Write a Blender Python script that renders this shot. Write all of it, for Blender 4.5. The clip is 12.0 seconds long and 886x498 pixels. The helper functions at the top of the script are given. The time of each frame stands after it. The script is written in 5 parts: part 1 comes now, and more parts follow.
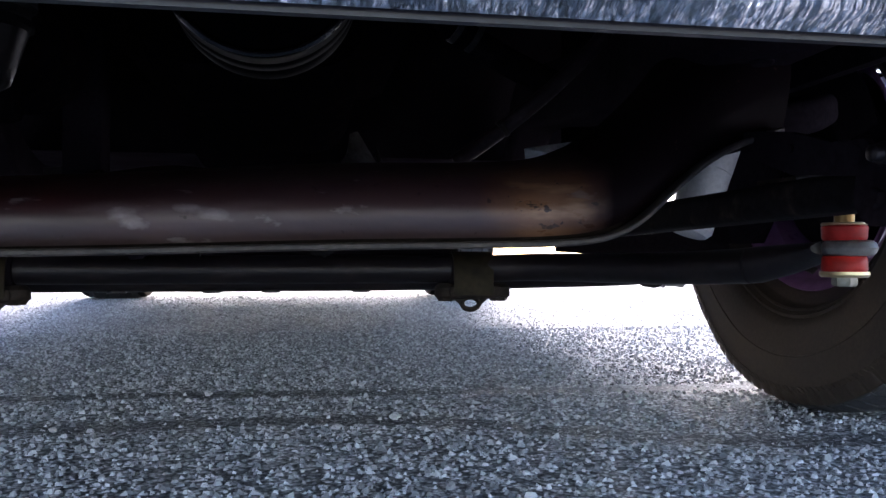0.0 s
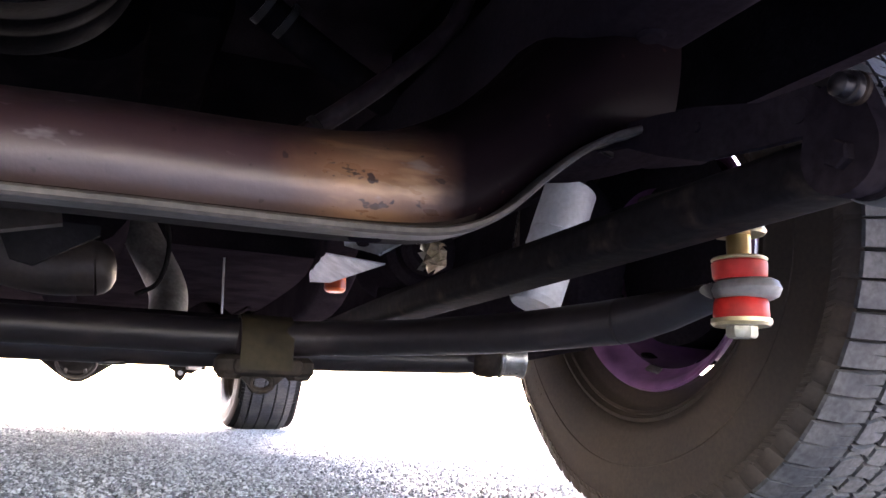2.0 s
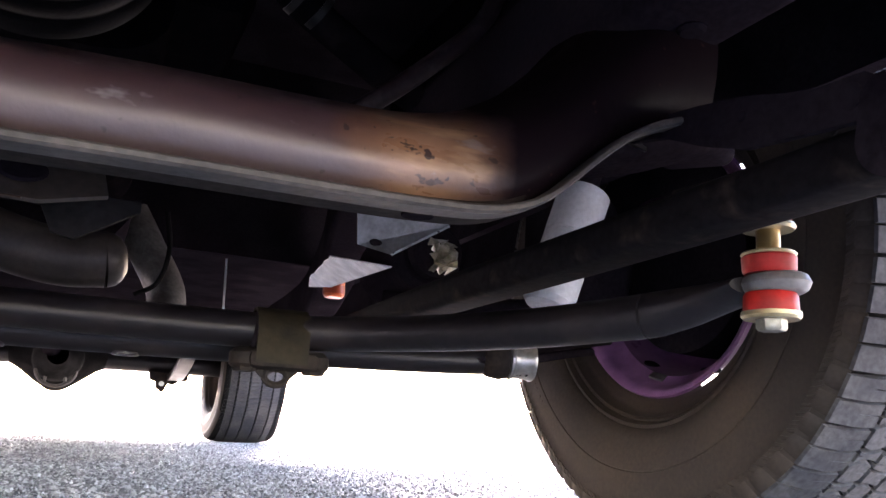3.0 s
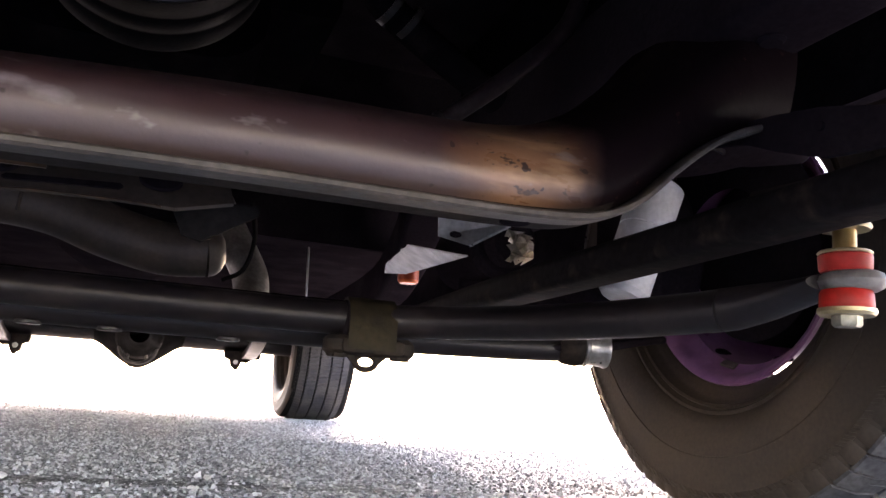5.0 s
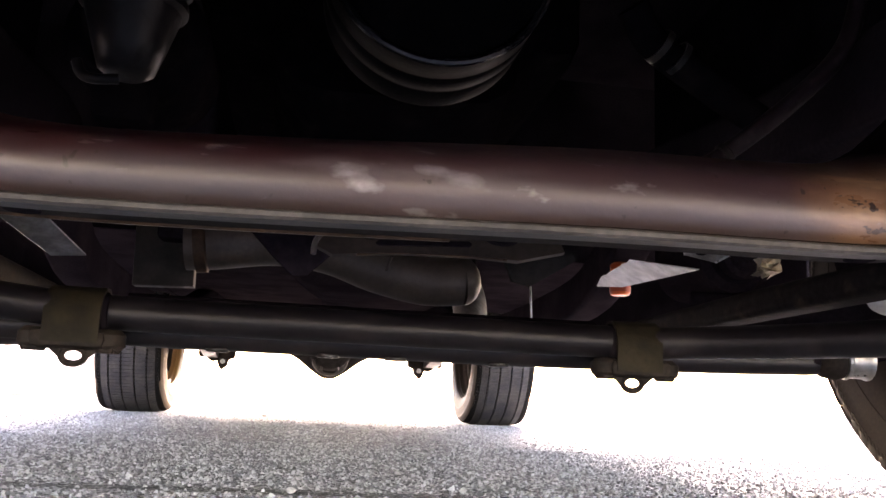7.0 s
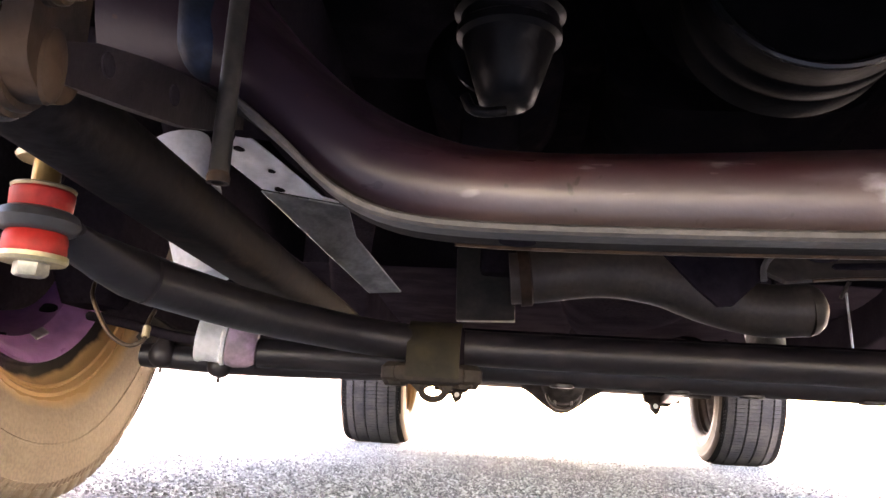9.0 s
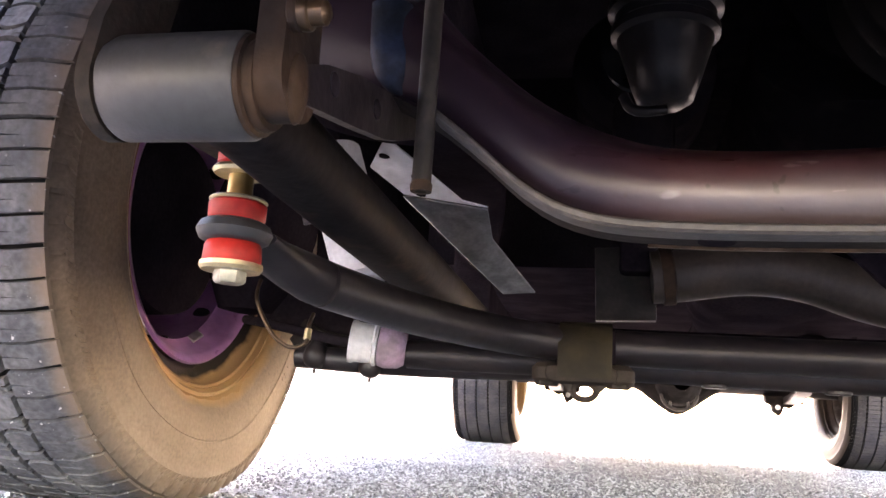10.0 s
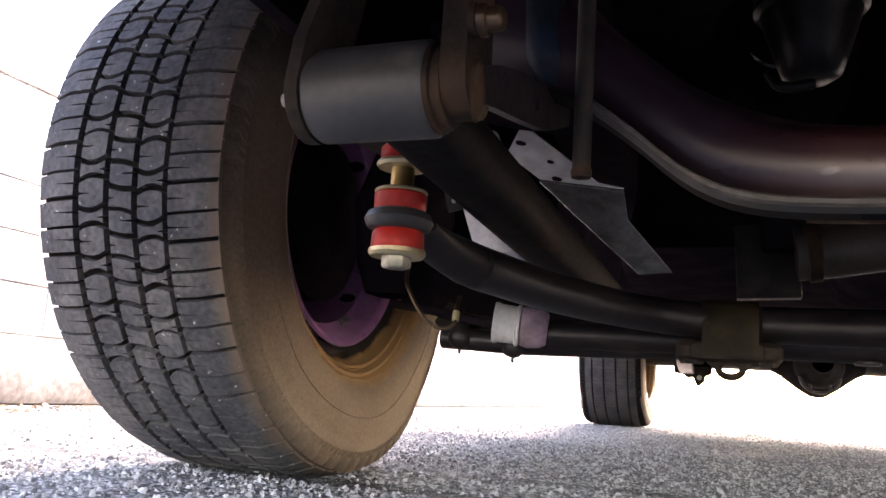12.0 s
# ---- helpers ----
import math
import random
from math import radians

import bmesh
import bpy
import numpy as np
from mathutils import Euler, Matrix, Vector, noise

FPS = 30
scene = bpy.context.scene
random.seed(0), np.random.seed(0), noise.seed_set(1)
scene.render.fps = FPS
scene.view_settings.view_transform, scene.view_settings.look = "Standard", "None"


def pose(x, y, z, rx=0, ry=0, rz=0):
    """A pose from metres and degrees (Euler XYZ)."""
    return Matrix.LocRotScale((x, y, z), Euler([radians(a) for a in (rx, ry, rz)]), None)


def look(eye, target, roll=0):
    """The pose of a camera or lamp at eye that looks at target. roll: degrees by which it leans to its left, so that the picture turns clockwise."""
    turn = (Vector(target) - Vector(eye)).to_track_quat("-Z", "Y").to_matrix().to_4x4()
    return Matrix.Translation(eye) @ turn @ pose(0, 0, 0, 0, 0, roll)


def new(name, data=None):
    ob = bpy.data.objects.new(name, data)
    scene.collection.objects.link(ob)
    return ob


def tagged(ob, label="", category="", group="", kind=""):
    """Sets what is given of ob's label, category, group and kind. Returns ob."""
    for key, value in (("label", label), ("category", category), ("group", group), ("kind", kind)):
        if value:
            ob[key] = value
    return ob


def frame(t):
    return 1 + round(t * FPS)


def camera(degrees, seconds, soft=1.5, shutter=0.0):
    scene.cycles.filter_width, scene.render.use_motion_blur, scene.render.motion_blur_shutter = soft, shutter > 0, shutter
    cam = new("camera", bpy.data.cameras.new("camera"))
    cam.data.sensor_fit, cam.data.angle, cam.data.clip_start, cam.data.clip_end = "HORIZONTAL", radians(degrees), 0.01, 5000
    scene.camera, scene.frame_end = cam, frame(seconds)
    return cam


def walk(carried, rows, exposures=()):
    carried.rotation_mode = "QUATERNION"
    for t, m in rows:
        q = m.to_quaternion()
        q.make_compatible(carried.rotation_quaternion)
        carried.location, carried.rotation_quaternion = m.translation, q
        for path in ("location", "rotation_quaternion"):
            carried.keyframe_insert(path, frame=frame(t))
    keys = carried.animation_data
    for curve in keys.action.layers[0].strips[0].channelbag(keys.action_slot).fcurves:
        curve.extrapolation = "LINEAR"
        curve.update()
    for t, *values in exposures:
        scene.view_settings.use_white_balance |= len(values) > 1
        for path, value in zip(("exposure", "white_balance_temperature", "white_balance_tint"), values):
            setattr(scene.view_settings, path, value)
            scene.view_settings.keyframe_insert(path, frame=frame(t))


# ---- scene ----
cam = camera(58.3, 12.0)
PATH = [
    (0, (0.061, -1.068, 0.208), (0.403, 0.903, 0.222), 0.1),
    (0.5, (0.095, -1.005, 0.179), (0.585, 0.929, 0.319), -0.1),
    (1, (0.135, -0.952, 0.165), (0.712, 0.95, 0.386), 1.2),
    (1.5, (0.14, -0.906, 0.151), (0.824, 0.947, 0.465), 1.5),
    (2, (0.12, -0.877, 0.134), (0.882, 0.931, 0.52), 1.9),
    (2.5, (0.096, -0.864, 0.117), (0.896, 0.918, 0.547), 2.6),
    (3, (0.088, -0.861, 0.111), (0.892, 0.917, 0.549), 2.9),
    (5, (0.053, -0.891, 0.114), (0.724, 0.954, 0.495), 3.8),
    (5.5, (0.028, -0.893, 0.128), (0.645, 0.977, 0.476), 3.1),
    (6, (0.007, -0.897, 0.131), (0.529, 1.003, 0.47), 2.9),
    (6.5, (-0.027, -0.897, 0.131), (0.402, 1.026, 0.477), 2.5),
    (7, (-0.07, -0.903, 0.128), (0.245, 1.039, 0.491), 2.6),
    (7.2, (-0.079, -0.901, 0.126), (0.177, 1.047, 0.501), 2.9),
    (8.8, (-0.196, -0.876, 0.128), (-0.333, 1.077, 0.54), 4.0),
    (9, (-0.211, -0.862, 0.125), (-0.391, 1.085, 0.542), 3.5),
    (9.5, (-0.236, -0.868, 0.125), (-0.542, 1.065, 0.537), 3.7),
    (10, (-0.256, -0.877, 0.122), (-0.678, 1.036, 0.524), 3.8),
    (10.5, (-0.272, -0.889, 0.116), (-0.777, 1.006, 0.509), 3.8),
    (11, (-0.276, -0.898, 0.112), (-0.845, 0.981, 0.495), 4.0),
    (11.5, (-0.276, -0.904, 0.106), (-0.898, 0.96, 0.483), 4.1),
    (12, (-0.27, -0.911, 0.114), (-0.975, 0.928, 0.46), 3.8),
]
EXPOSURES = [(0, 2.75, 6100, 21), (0.5, 3.35, 6350, 24), (1, 4.0, 6800, 27.5), (2, 4.45, 7000, 29.5), (3, 4.4, 7050, 29.5), (5, 4.1, 7600, 29.5), (7, 4.2, 8050, 30.5), (9, 4.9, 8250, 30.5), (10, 5.0, 8050, 30.5), (11, 4.4, 7950, 30), (12, 3.65, 7950, 29)]
SIDES = (-1, 1)
walk(cam, [(t, look(*p)) for t, *p in PATH], EXPOSURES)

# ---- world and sun ----
world = bpy.data.worlds.new("sky")
scene.world = world
world.use_nodes = True
wn = world.node_tree.nodes
sky = wn.new("ShaderNodeTexSky")
sky.sky_type, sky.sun_disc = "NISHITA", False
sky.sun_elevation, sky.sun_rotation = radians(31), radians(8)
world.node_tree.links.new(sky.outputs[0], wn["Background"].inputs[0])
wn["Background"].inputs[1].default_value = 0.15
sun = new("sun", bpy.data.lights.new("sun", "SUN"))
sun.data.energy, sun.data.angle, sun.data.color = 3.6, radians(35), (1.0, 0.94, 0.86)
sun.matrix_basis = look((0.139, 0.990, 0.60), (0, 0, 0))


# ---- materials ----
def material(name, base, rough=0.5, metal=0.0, second=None, scale=8.0, contrast=(0.4, 0.6), bump=0.0, bump_scale=200.0, fine=0.0, coat=0.0, spec=0.5):
    """Two-scale procedural paint: base and second mixed by blotches, fine grain on top, and a bump."""
    m = bpy.data.materials.new(name)
    m.use_nodes = True
    nt = m.node_tree
    b = nt.nodes["Principled BSDF"]
    b.inputs["Roughness"].default_value, b.inputs["Metallic"].default_value = rough, metal
    b.inputs["Coat Weight"].default_value = coat
    b.inputs["Specular IOR Level"].default_value = spec
    tc = nt.nodes.new("ShaderNodeTexCoord")
    col = nt.nodes.new("ShaderNodeMix")
    col.data_type = "RGBA"
    col.inputs[6].default_value, col.inputs[7].default_value = (*base, 1), (*(second or [c * 0.8 for c in base]), 1)
    n1 = nt.nodes.new("ShaderNodeTexNoise")
    n1.inputs["Scale"].default_value, n1.inputs["Detail"].default_value = scale, 6
    ramp = nt.nodes.new("ShaderNodeMapRange")
    ramp.inputs[1].default_value, ramp.inputs[2].default_value = contrast
    nt.links.new(tc.outputs["Object"], n1.inputs["Vector"])
    nt.links.new(n1.outputs[0], ramp.inputs[0])
    nt.links.new(ramp.outputs[0], col.inputs[0])
    out = col.outputs[2]
    n2 = nt.nodes.new("ShaderNodeTexNoise")
    n2.inputs["Scale"].default_value, n2.inputs["Detail"].default_value = bump_scale, 4
    nt.links.new(tc.outputs["Object"], n2.inputs["Vector"])
    if fine:
        grain = nt.nodes.new("ShaderNodeMapRange")
        grain.inputs[1].default_value, grain.inputs[2].default_value = 0.3, 0.7
        grain.inputs[3].default_value, grain.inputs[4].default_value = 1 - fine, 1 + fine
        nt.links.new(n2.outputs[0], grain.inputs[0])
        mul = nt.nodes.new("ShaderNodeVectorMath")
        mul.operation = "SCALE"
        nt.links.new(out, mul.inputs[0])
        nt.links.new(grain.outputs[0], mul.inputs["Scale"])
        out = mul.outputs[0]
    nt.links.new(out, b.inputs["Base Color"])
    rr = nt.nodes.new("ShaderNodeMapRange")
    rr.inputs[3].default_value, rr.inputs[4].default_value = max(rough - 0.12, 0.05), min(rough + 0.15, 1)
    nt.links.new(n1.outputs[0], rr.inputs[0])
    nt.links.new(rr.outputs[0], b.inputs["Roughness"])
    if bump:
        bp = nt.nodes.new("ShaderNodeBump")
        bp.inputs["Strength"].default_value, bp.inputs["Distance"].default_value = bump, 0.001
        nt.links.new(n2.outputs[0], bp.inputs["Height"])
        nt.links.new(bp.outputs[0], b.inputs["Normal"])
    return m


RUBBER_TREAD = material("dusty_tread", (0.037, 0.037, 0.041), 0.72, second=(0.072, 0.069, 0.069), scale=18, contrast=(0.4, 0.65), bump=0.5, bump_scale=170, fine=0.3, spec=0.25)
RUBBER = material("tyre_rubber", (0.026, 0.026, 0.029), 0.7, second=(0.048, 0.045, 0.043), scale=16, bump=0.5, bump_scale=170, fine=0.3, spec=0.25)


def dusty_sidewall():
    """Brown dust on the wall of the tyre, darker at the shoulder, amber and slick at the bead, with shade painted into
    the gap at the rim.
    """
    m = material("dusty_sidewall", (0.118, 0.084, 0.059), 0.7, second=(0.18, 0.134, 0.098), scale=6, contrast=(0.3, 0.7), bump=0.2, bump_scale=240, fine=0.18, spec=0.1)
    nt, L = m.node_tree, m.node_tree.links.new
    b = nt.nodes["Principled BSDF"]
    under = b.inputs["Base Color"].links[0].from_socket
    tc, xyz, ring = nt.nodes.new("ShaderNodeTexCoord"), nt.nodes.new("ShaderNodeSeparateXYZ"), nt.nodes.new("ShaderNodeCombineXYZ")
    L(tc.outputs["Object"], xyz.inputs[0])
    L(xyz.outputs[1], ring.inputs[1])
    L(xyz.outputs[2], ring.inputs[2])
    far = nt.nodes.new("ShaderNodeVectorMath")
    far.operation = "LENGTH"
    L(ring.outputs[0], far.inputs[0])
    n = nt.nodes.new("ShaderNodeTexNoise")
    n.inputs["Scale"].default_value, n.inputs["Detail"].default_value = 14, 7
    L(tc.outputs["Object"], n.inputs["Vector"])
    wob = nt.nodes.new("ShaderNodeMath")
    wob.operation = "MULTIPLY_ADD"
    wob.inputs[1].default_value = 0.03
    L(n.outputs[0], wob.inputs[0])
    L(far.outputs["Value"], wob.inputs[2])
    for a, z, colour in ((0.318, 0.345, (0.05, 0.043, 0.038)), (0.2335, 0.2235, (0.29, 0.175, 0.085)), (0.2025, 0.197, (0.020, 0.017, 0.015))):
        r = nt.nodes.new("ShaderNodeMapRange")
        r.inputs[1].default_value, r.inputs[2].default_value = a, z
        L(wob.outputs[0], r.inputs[0])
        k = nt.nodes.new("ShaderNodeMix")
        k.data_type = "RGBA"
        k.inputs[7].default_value = (*colour, 1)
        L(r.outputs[0], k.inputs[0])
        L(under, k.inputs[6])
        under = k.outputs[2]
    slick = nt.nodes.new("ShaderNodeMapRange")
    slick.inputs[1].default_value, slick.inputs[2].default_value, slick.inputs[3].default_value, slick.inputs[4].default_value = 0.2215, 0.2375, 0.24, 0.6
    L(wob.outputs[0], slick.inputs[0])
    L(slick.outputs[0], b.inputs["Roughness"])
    L(under, b.inputs["Base Color"])
    return m


RUBBER_DUSTY = dusty_sidewall()


def dusty_tread():
    """The tread rubber with brown dust over the edge that meets the dusty sidewall."""
    m = material("dusty_edge_tread", (0.046, 0.047, 0.053), 0.72, second=(0.095, 0.093, 0.093), scale=18, contrast=(0.4, 0.65), bump=0.5, bump_scale=170, fine=0.35, spec=0.25)
    nt, L = m.node_tree, m.node_tree.links.new
    b = nt.nodes["Principled BSDF"]
    under = b.inputs["Base Color"].links[0].from_socket
    tc, xyz, n = nt.nodes.new("ShaderNodeTexCoord"), nt.nodes.new("ShaderNodeSeparateXYZ"), nt.nodes.new("ShaderNodeTexNoise")
    n.inputs["Scale"].default_value, n.inputs["Detail"].default_value = 22, 6
    L(tc.outputs["Object"], xyz.inputs[0])
    L(tc.outputs["Object"], n.inputs["Vector"])
    wob = nt.nodes.new("ShaderNodeMath")
    wob.operation = "MULTIPLY_ADD"
    wob.inputs[1].default_value = 0.03
    L(n.outputs[0], wob.inputs[0])
    L(xyz.outputs[0], wob.inputs[2])
    for a, z, colour, most in ((-0.076, -0.092, (0.12, 0.086, 0.062), 0.9),):
        r, k = nt.nodes.new("ShaderNodeMapRange"), nt.nodes.new("ShaderNodeMix")
        r.inputs[1].default_value, r.inputs[2].default_value, r.inputs[4].default_value = a, z, most
        k.data_type = "RGBA"
        k.inputs[7].default_value = (*colour, 1)
        L(wob.outputs[0], r.inputs[0])
        L(r.outputs[0], k.inputs[0])
        L(under, k.inputs[6])
        under = k.outputs[2]
    # small pale grit pressed into the rubber
    grit, keep, k = nt.nodes.new("ShaderNodeTexNoise"), nt.nodes.new("ShaderNodeMapRange"), nt.nodes.new("ShaderNodeMix")
    grit.inputs["Scale"].default_value, grit.inputs["Detail"].default_value = 150, 3
    keep.inputs[1].default_value, keep.inputs[2].default_value = 0.69, 0.74
    k.data_type = "RGBA"
    k.inputs[7].default_value = (0.32, 0.31, 0.30, 1)
    L(tc.outputs["Object"], grit.inputs["Vector"])
    L(grit.outputs[0], keep.inputs[0])
    L(keep.outputs[0], k.inputs[0])
    L(under, k.inputs[6])
    L(k.outputs[2], b.inputs["Base Color"])
    return m


DUSTY_TREAD = dusty_tread()
PURPLE = material("purple_wheel_paint", (0.30, 0.14, 0.29), 0.30, 0.1, second=(0.18, 0.08, 0.18), scale=22, contrast=(0.5, 0.75), bump=0.15, bump_scale=40, fine=0.12, coat=0.15, spec=0.3)


def worn_burgundy():
    """Glossy burgundy paint, rubbed through to bronze-brown metal along the middle of the beam, with pits; shade is
    painted in along the top and at both ends.
    """
    m = material("burgundy_frame_paint", (0.058, 0.015, 0.016), 0.42, 0.5, second=(0.10, 0.038, 0.035), scale=16, contrast=(0.42, 0.62), bump=0.55, bump_scale=60, fine=0.2, coat=0.3)
    nt, L = m.node_tree, m.node_tree.links.new
    N = nt.nodes.new
    b = nt.nodes["Principled BSDF"]
    old = b.inputs["Base Color"].links[0].from_socket
    tc = N("ShaderNodeTexCoord")
    xyz = N("ShaderNodeSeparateXYZ")
    L(tc.outputs["Object"], xyz.inputs[0])

    def noise_of(scale, detail, stretch):
        mp = N("ShaderNodeMapping")
        mp.inputs["Scale"].default_value = stretch
        L(tc.outputs["Object"], mp.inputs[0])
        n = N("ShaderNodeTexNoise")
        n.inputs["Scale"].default_value, n.inputs["Detail"].default_value = scale, detail
        L(mp.outputs[0], n.inputs["Vector"])
        return n.outputs[0]

    def ramp(src, a, b_, lo=0.0, hi=1.0):
        r = N("ShaderNodeMapRange")
        r.inputs[1].default_value, r.inputs[2].default_value, r.inputs[3].default_value, r.inputs[4].default_value = a, b_, lo, hi
        L(src, r.inputs[0])
        return r.outputs[0]

    def math_of(op, p, q):
        k = N("ShaderNodeMath")
        k.operation = op
        L(p, k.inputs[0])
        if isinstance(q, float):
            k.inputs[1].default_value = q
        else:
            L(q, k.inputs[1])
        return k.outputs[0]

    def mixed(fac, colour, under):
        k = N("ShaderNodeMix")
        k.data_type = "RGBA"
        k.inputs[7].default_value = (*colour, 1)
        L(fac, k.inputs[0])
        L(under, k.inputs[6])
        return k.outputs[2]

    b.inputs["Coat Roughness"].default_value = 0.30
    # worn thin in the middle, whole at both ends, where shade is painted in too
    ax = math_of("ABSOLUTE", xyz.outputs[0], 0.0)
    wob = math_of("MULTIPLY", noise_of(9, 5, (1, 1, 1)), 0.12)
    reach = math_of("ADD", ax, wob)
    end_shade = ramp(reach, 0.285, 0.34)
    worn = ramp(reach, 0.37, 0.27)
    rubbed = math_of("MULTIPLY", ramp(noise_of(13, 9, (0.7, 2.2, 2.2)), 0.44, 0.66), worn)
    streak = math_of("MULTIPLY", ramp(noise_of(30, 6, (0.25, 2.5, 3.0)), 0.52, 0.68, 0.0, 0.8), worn)
    c = mixed(rubbed, (0.086, 0.047, 0.046), old)
    c = mixed(streak, (0.108, 0.084, 0.081), c)
    blot = ramp(noise_of(8.5, 8, (0.8, 1.4, 1.8)), 0.46, 0.60, 0.0, 0.7)
    c = mixed(blot, (0.040, 0.019, 0.022), c)
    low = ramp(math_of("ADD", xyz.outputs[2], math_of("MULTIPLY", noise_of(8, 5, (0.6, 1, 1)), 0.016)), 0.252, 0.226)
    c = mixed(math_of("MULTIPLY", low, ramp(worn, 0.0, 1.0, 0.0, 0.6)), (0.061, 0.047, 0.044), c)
    # upper face painted darker and less glossy, for the dim reflection up there
    top_shade = ramp(math_of("ADD", xyz.outputs[2], math_of("MULTIPLY", noise_of(8, 5, (0.6, 1, 1)), 0.014)), 0.237, 0.251)
    c = mixed(ramp(top_shade, 0.0, 1.0, 0.0, 0.92), (0.034, 0.0085, 0.0085), c)
    band = math_of("MULTIPLY", ramp(xyz.outputs[2], 0.228, 0.236), ramp(xyz.outputs[2], 0.246, 0.238))
    bare = math_of("MULTIPLY", ramp(noise_of(6.5, 6, (0.55, 1, 1.6)), 0.55, 0.66), math_of("MULTIPLY", band, worn))
    c = mixed(bare, (0.26, 0.225, 0.215), c)
    # two flaking pale worn patches, with some of the highlight painted in
    for at, far in (((-0.058, -0.525, 0.232), 0.024), ((-0.003, -0.525, 0.2345), 0.028)):
        shift, long = N("ShaderNodeVectorMath"), N("ShaderNodeVectorMath")
        shift.operation, long.operation = "SUBTRACT", "MULTIPLY"
        shift.inputs[1].default_value, long.inputs[1].default_value = at, (0.8, 0.4, 2.2)
        L(tc.outputs["Object"], shift.inputs[0])
        L(shift.outputs[0], long.inputs[0])
        off = N("ShaderNodeVectorMath")
        off.operation = "LENGTH"
        L(long.outputs[0], off.inputs[0])
        rim_ = math_of("ADD", off.outputs["Value"], math_of("MULTIPLY", noise_of(48, 9, (0.7, 1, 1.3)), 0.075))
        c = mixed(ramp(rim_, far + 0.024, far + 0.012, 0.0, 0.72), (0.42, 0.38, 0.38), c)
    # gold patch by one bend: rusty metal with its warm glare painted in
    spot = N("ShaderNodeVectorMath")
    spot.operation = "DISTANCE"
    L(tc.outputs["Object"], spot.inputs[0])
    spot.inputs[1].default_value = (0.238, -0.519, 0.238)
    away = math_of("ADD", spot.outputs["Value"], math_of("MULTIPLY", noise_of(40, 5, (1, 1, 1)), 0.03))
    c = mixed(ramp(math_of("ADD", away, math_of("MULTIPLY", noise_of(18, 6, (0.5, 1, 2.0)), 0.04)), 0.092, 0.052, 0.0, 0.9), (0.23, 0.118, 0.06), c)
    c = mixed(math_of("MULTIPLY", ramp(away, 0.058, 0.044), ramp(noise_of(26, 4, (0.5, 1, 2.2)), 0.52, 0.60)), (0.33, 0.19, 0.10), c)
    c = mixed(math_of("MULTIPLY", ramp(away, 0.066, 0.058), ramp(noise_of(95, 3, (0.8, 1, 1.4)), 0.655, 0.685, 0.0, 0.9)), (0.045, 0.025, 0.016), c)
    # one half duller and browner, and small pale scuffs all over the worn stretch
    dull_half = math_of("MULTIPLY", ramp(math_of("ADD", xyz.outputs[0], math_of("MULTIPLY", noise_of(12, 6, (1, 1, 1)), 0.12)), -0.06, 0.10), ramp(away, 0.045, 0.075))
    c = mixed(math_of("MULTIPLY", dull_half, 0.55), (0.074, 0.047, 0.045), c)
    scuff = math_of("MULTIPLY", ramp(noise_of(75, 3, (0.6, 1.2, 1.2)), 0.66, 0.73), ramp(worn, 0.0, 1.0, 0.0, 0.7))
    c = mixed(scuff, (0.26, 0.23, 0.22), c)
    # each end has its own dark tone, in place of the shade there
    c = mixed(math_of("MULTIPLY", end_shade, ramp(xyz.outputs[0], 0.05, -0.05)), (0.018, 0.0105, 0.0155), c)
    c = mixed(math_of("MULTIPLY", end_shade, ramp(xyz.outputs[0], -0.05, 0.05)), (0.0075, 0.0045, 0.0055), c)
    c = mixed(ramp(noise_of(110, 2, (1, 1, 1)), 0.69, 0.73), (0.03, 0.014, 0.012), c)
    L(c, b.inputs["Base Color"])
    L(math_of("MULTIPLY", ramp(end_shade, 0.0, 1.0, 0.14, 0.0), ramp(top_shade, 0.0, 1.0, 1.0, 0.2)), b.inputs["Metallic"])
    dull = math_of("ADD", ramp(dull_half, 0.0, 1.0, 0.37, 0.45), math_of("ADD", ramp(noise_of(45, 5, (0.5, 1.5, 1.5)), 0.3, 0.7, -0.08, 0.10), ramp(noise_of(11, 7, (0.6, 1.5, 1.5)), 0.4, 0.62, -0.07, 0.14)))
    L(dull, b.inputs["Roughness"])
    L(math_of("MULTIPLY", ramp(math_of("MULTIPLY", end_shade, ramp(xyz.outputs[0], -0.05, 0.05, 0.75, 1.0)), 0.0, 1.0, 0.65, 0.02), ramp(top_shade, 0.0, 1.0, 1.0, 0.3)), b.inputs["Specular IOR Level"])
    L(ramp(math_of("MULTIPLY", end_shade, ramp(xyz.outputs[0], -0.05, 0.05, 0.5, 1.0)), 0.0, 1.0, 0.5, 0.03), b.inputs["Coat Weight"])
    L(b.inputs["Normal"].links[0].from_socket, b.inputs["Coat Normal"])
    return m


BURGUNDY = worn_burgundy()
# darker tone for the beam's downward faces, in place of their shade
BELLY = material("shaded_underside", (0.016, 0.013, 0.012), 0.75, second=(0.029, 0.0235, 0.021), scale=26, contrast=(0.4, 0.7), bump=0.3, fine=0.3, spec=0.06)
SEAM_GREY = material("dusty_flange", (0.034, 0.029, 0.027), 0.55, 0.0, second=(0.068, 0.058, 0.053), scale=24, contrast=(0.4, 0.65), bump=0.35, fine=0.3)
BLACK = material("black_chassis_paint", (0.0085, 0.007, 0.0088), 0.38, second=(0.021, 0.016, 0.017), scale=22, contrast=(0.5, 0.75), bump=0.35, bump_scale=110, fine=0.25, spec=0.34)
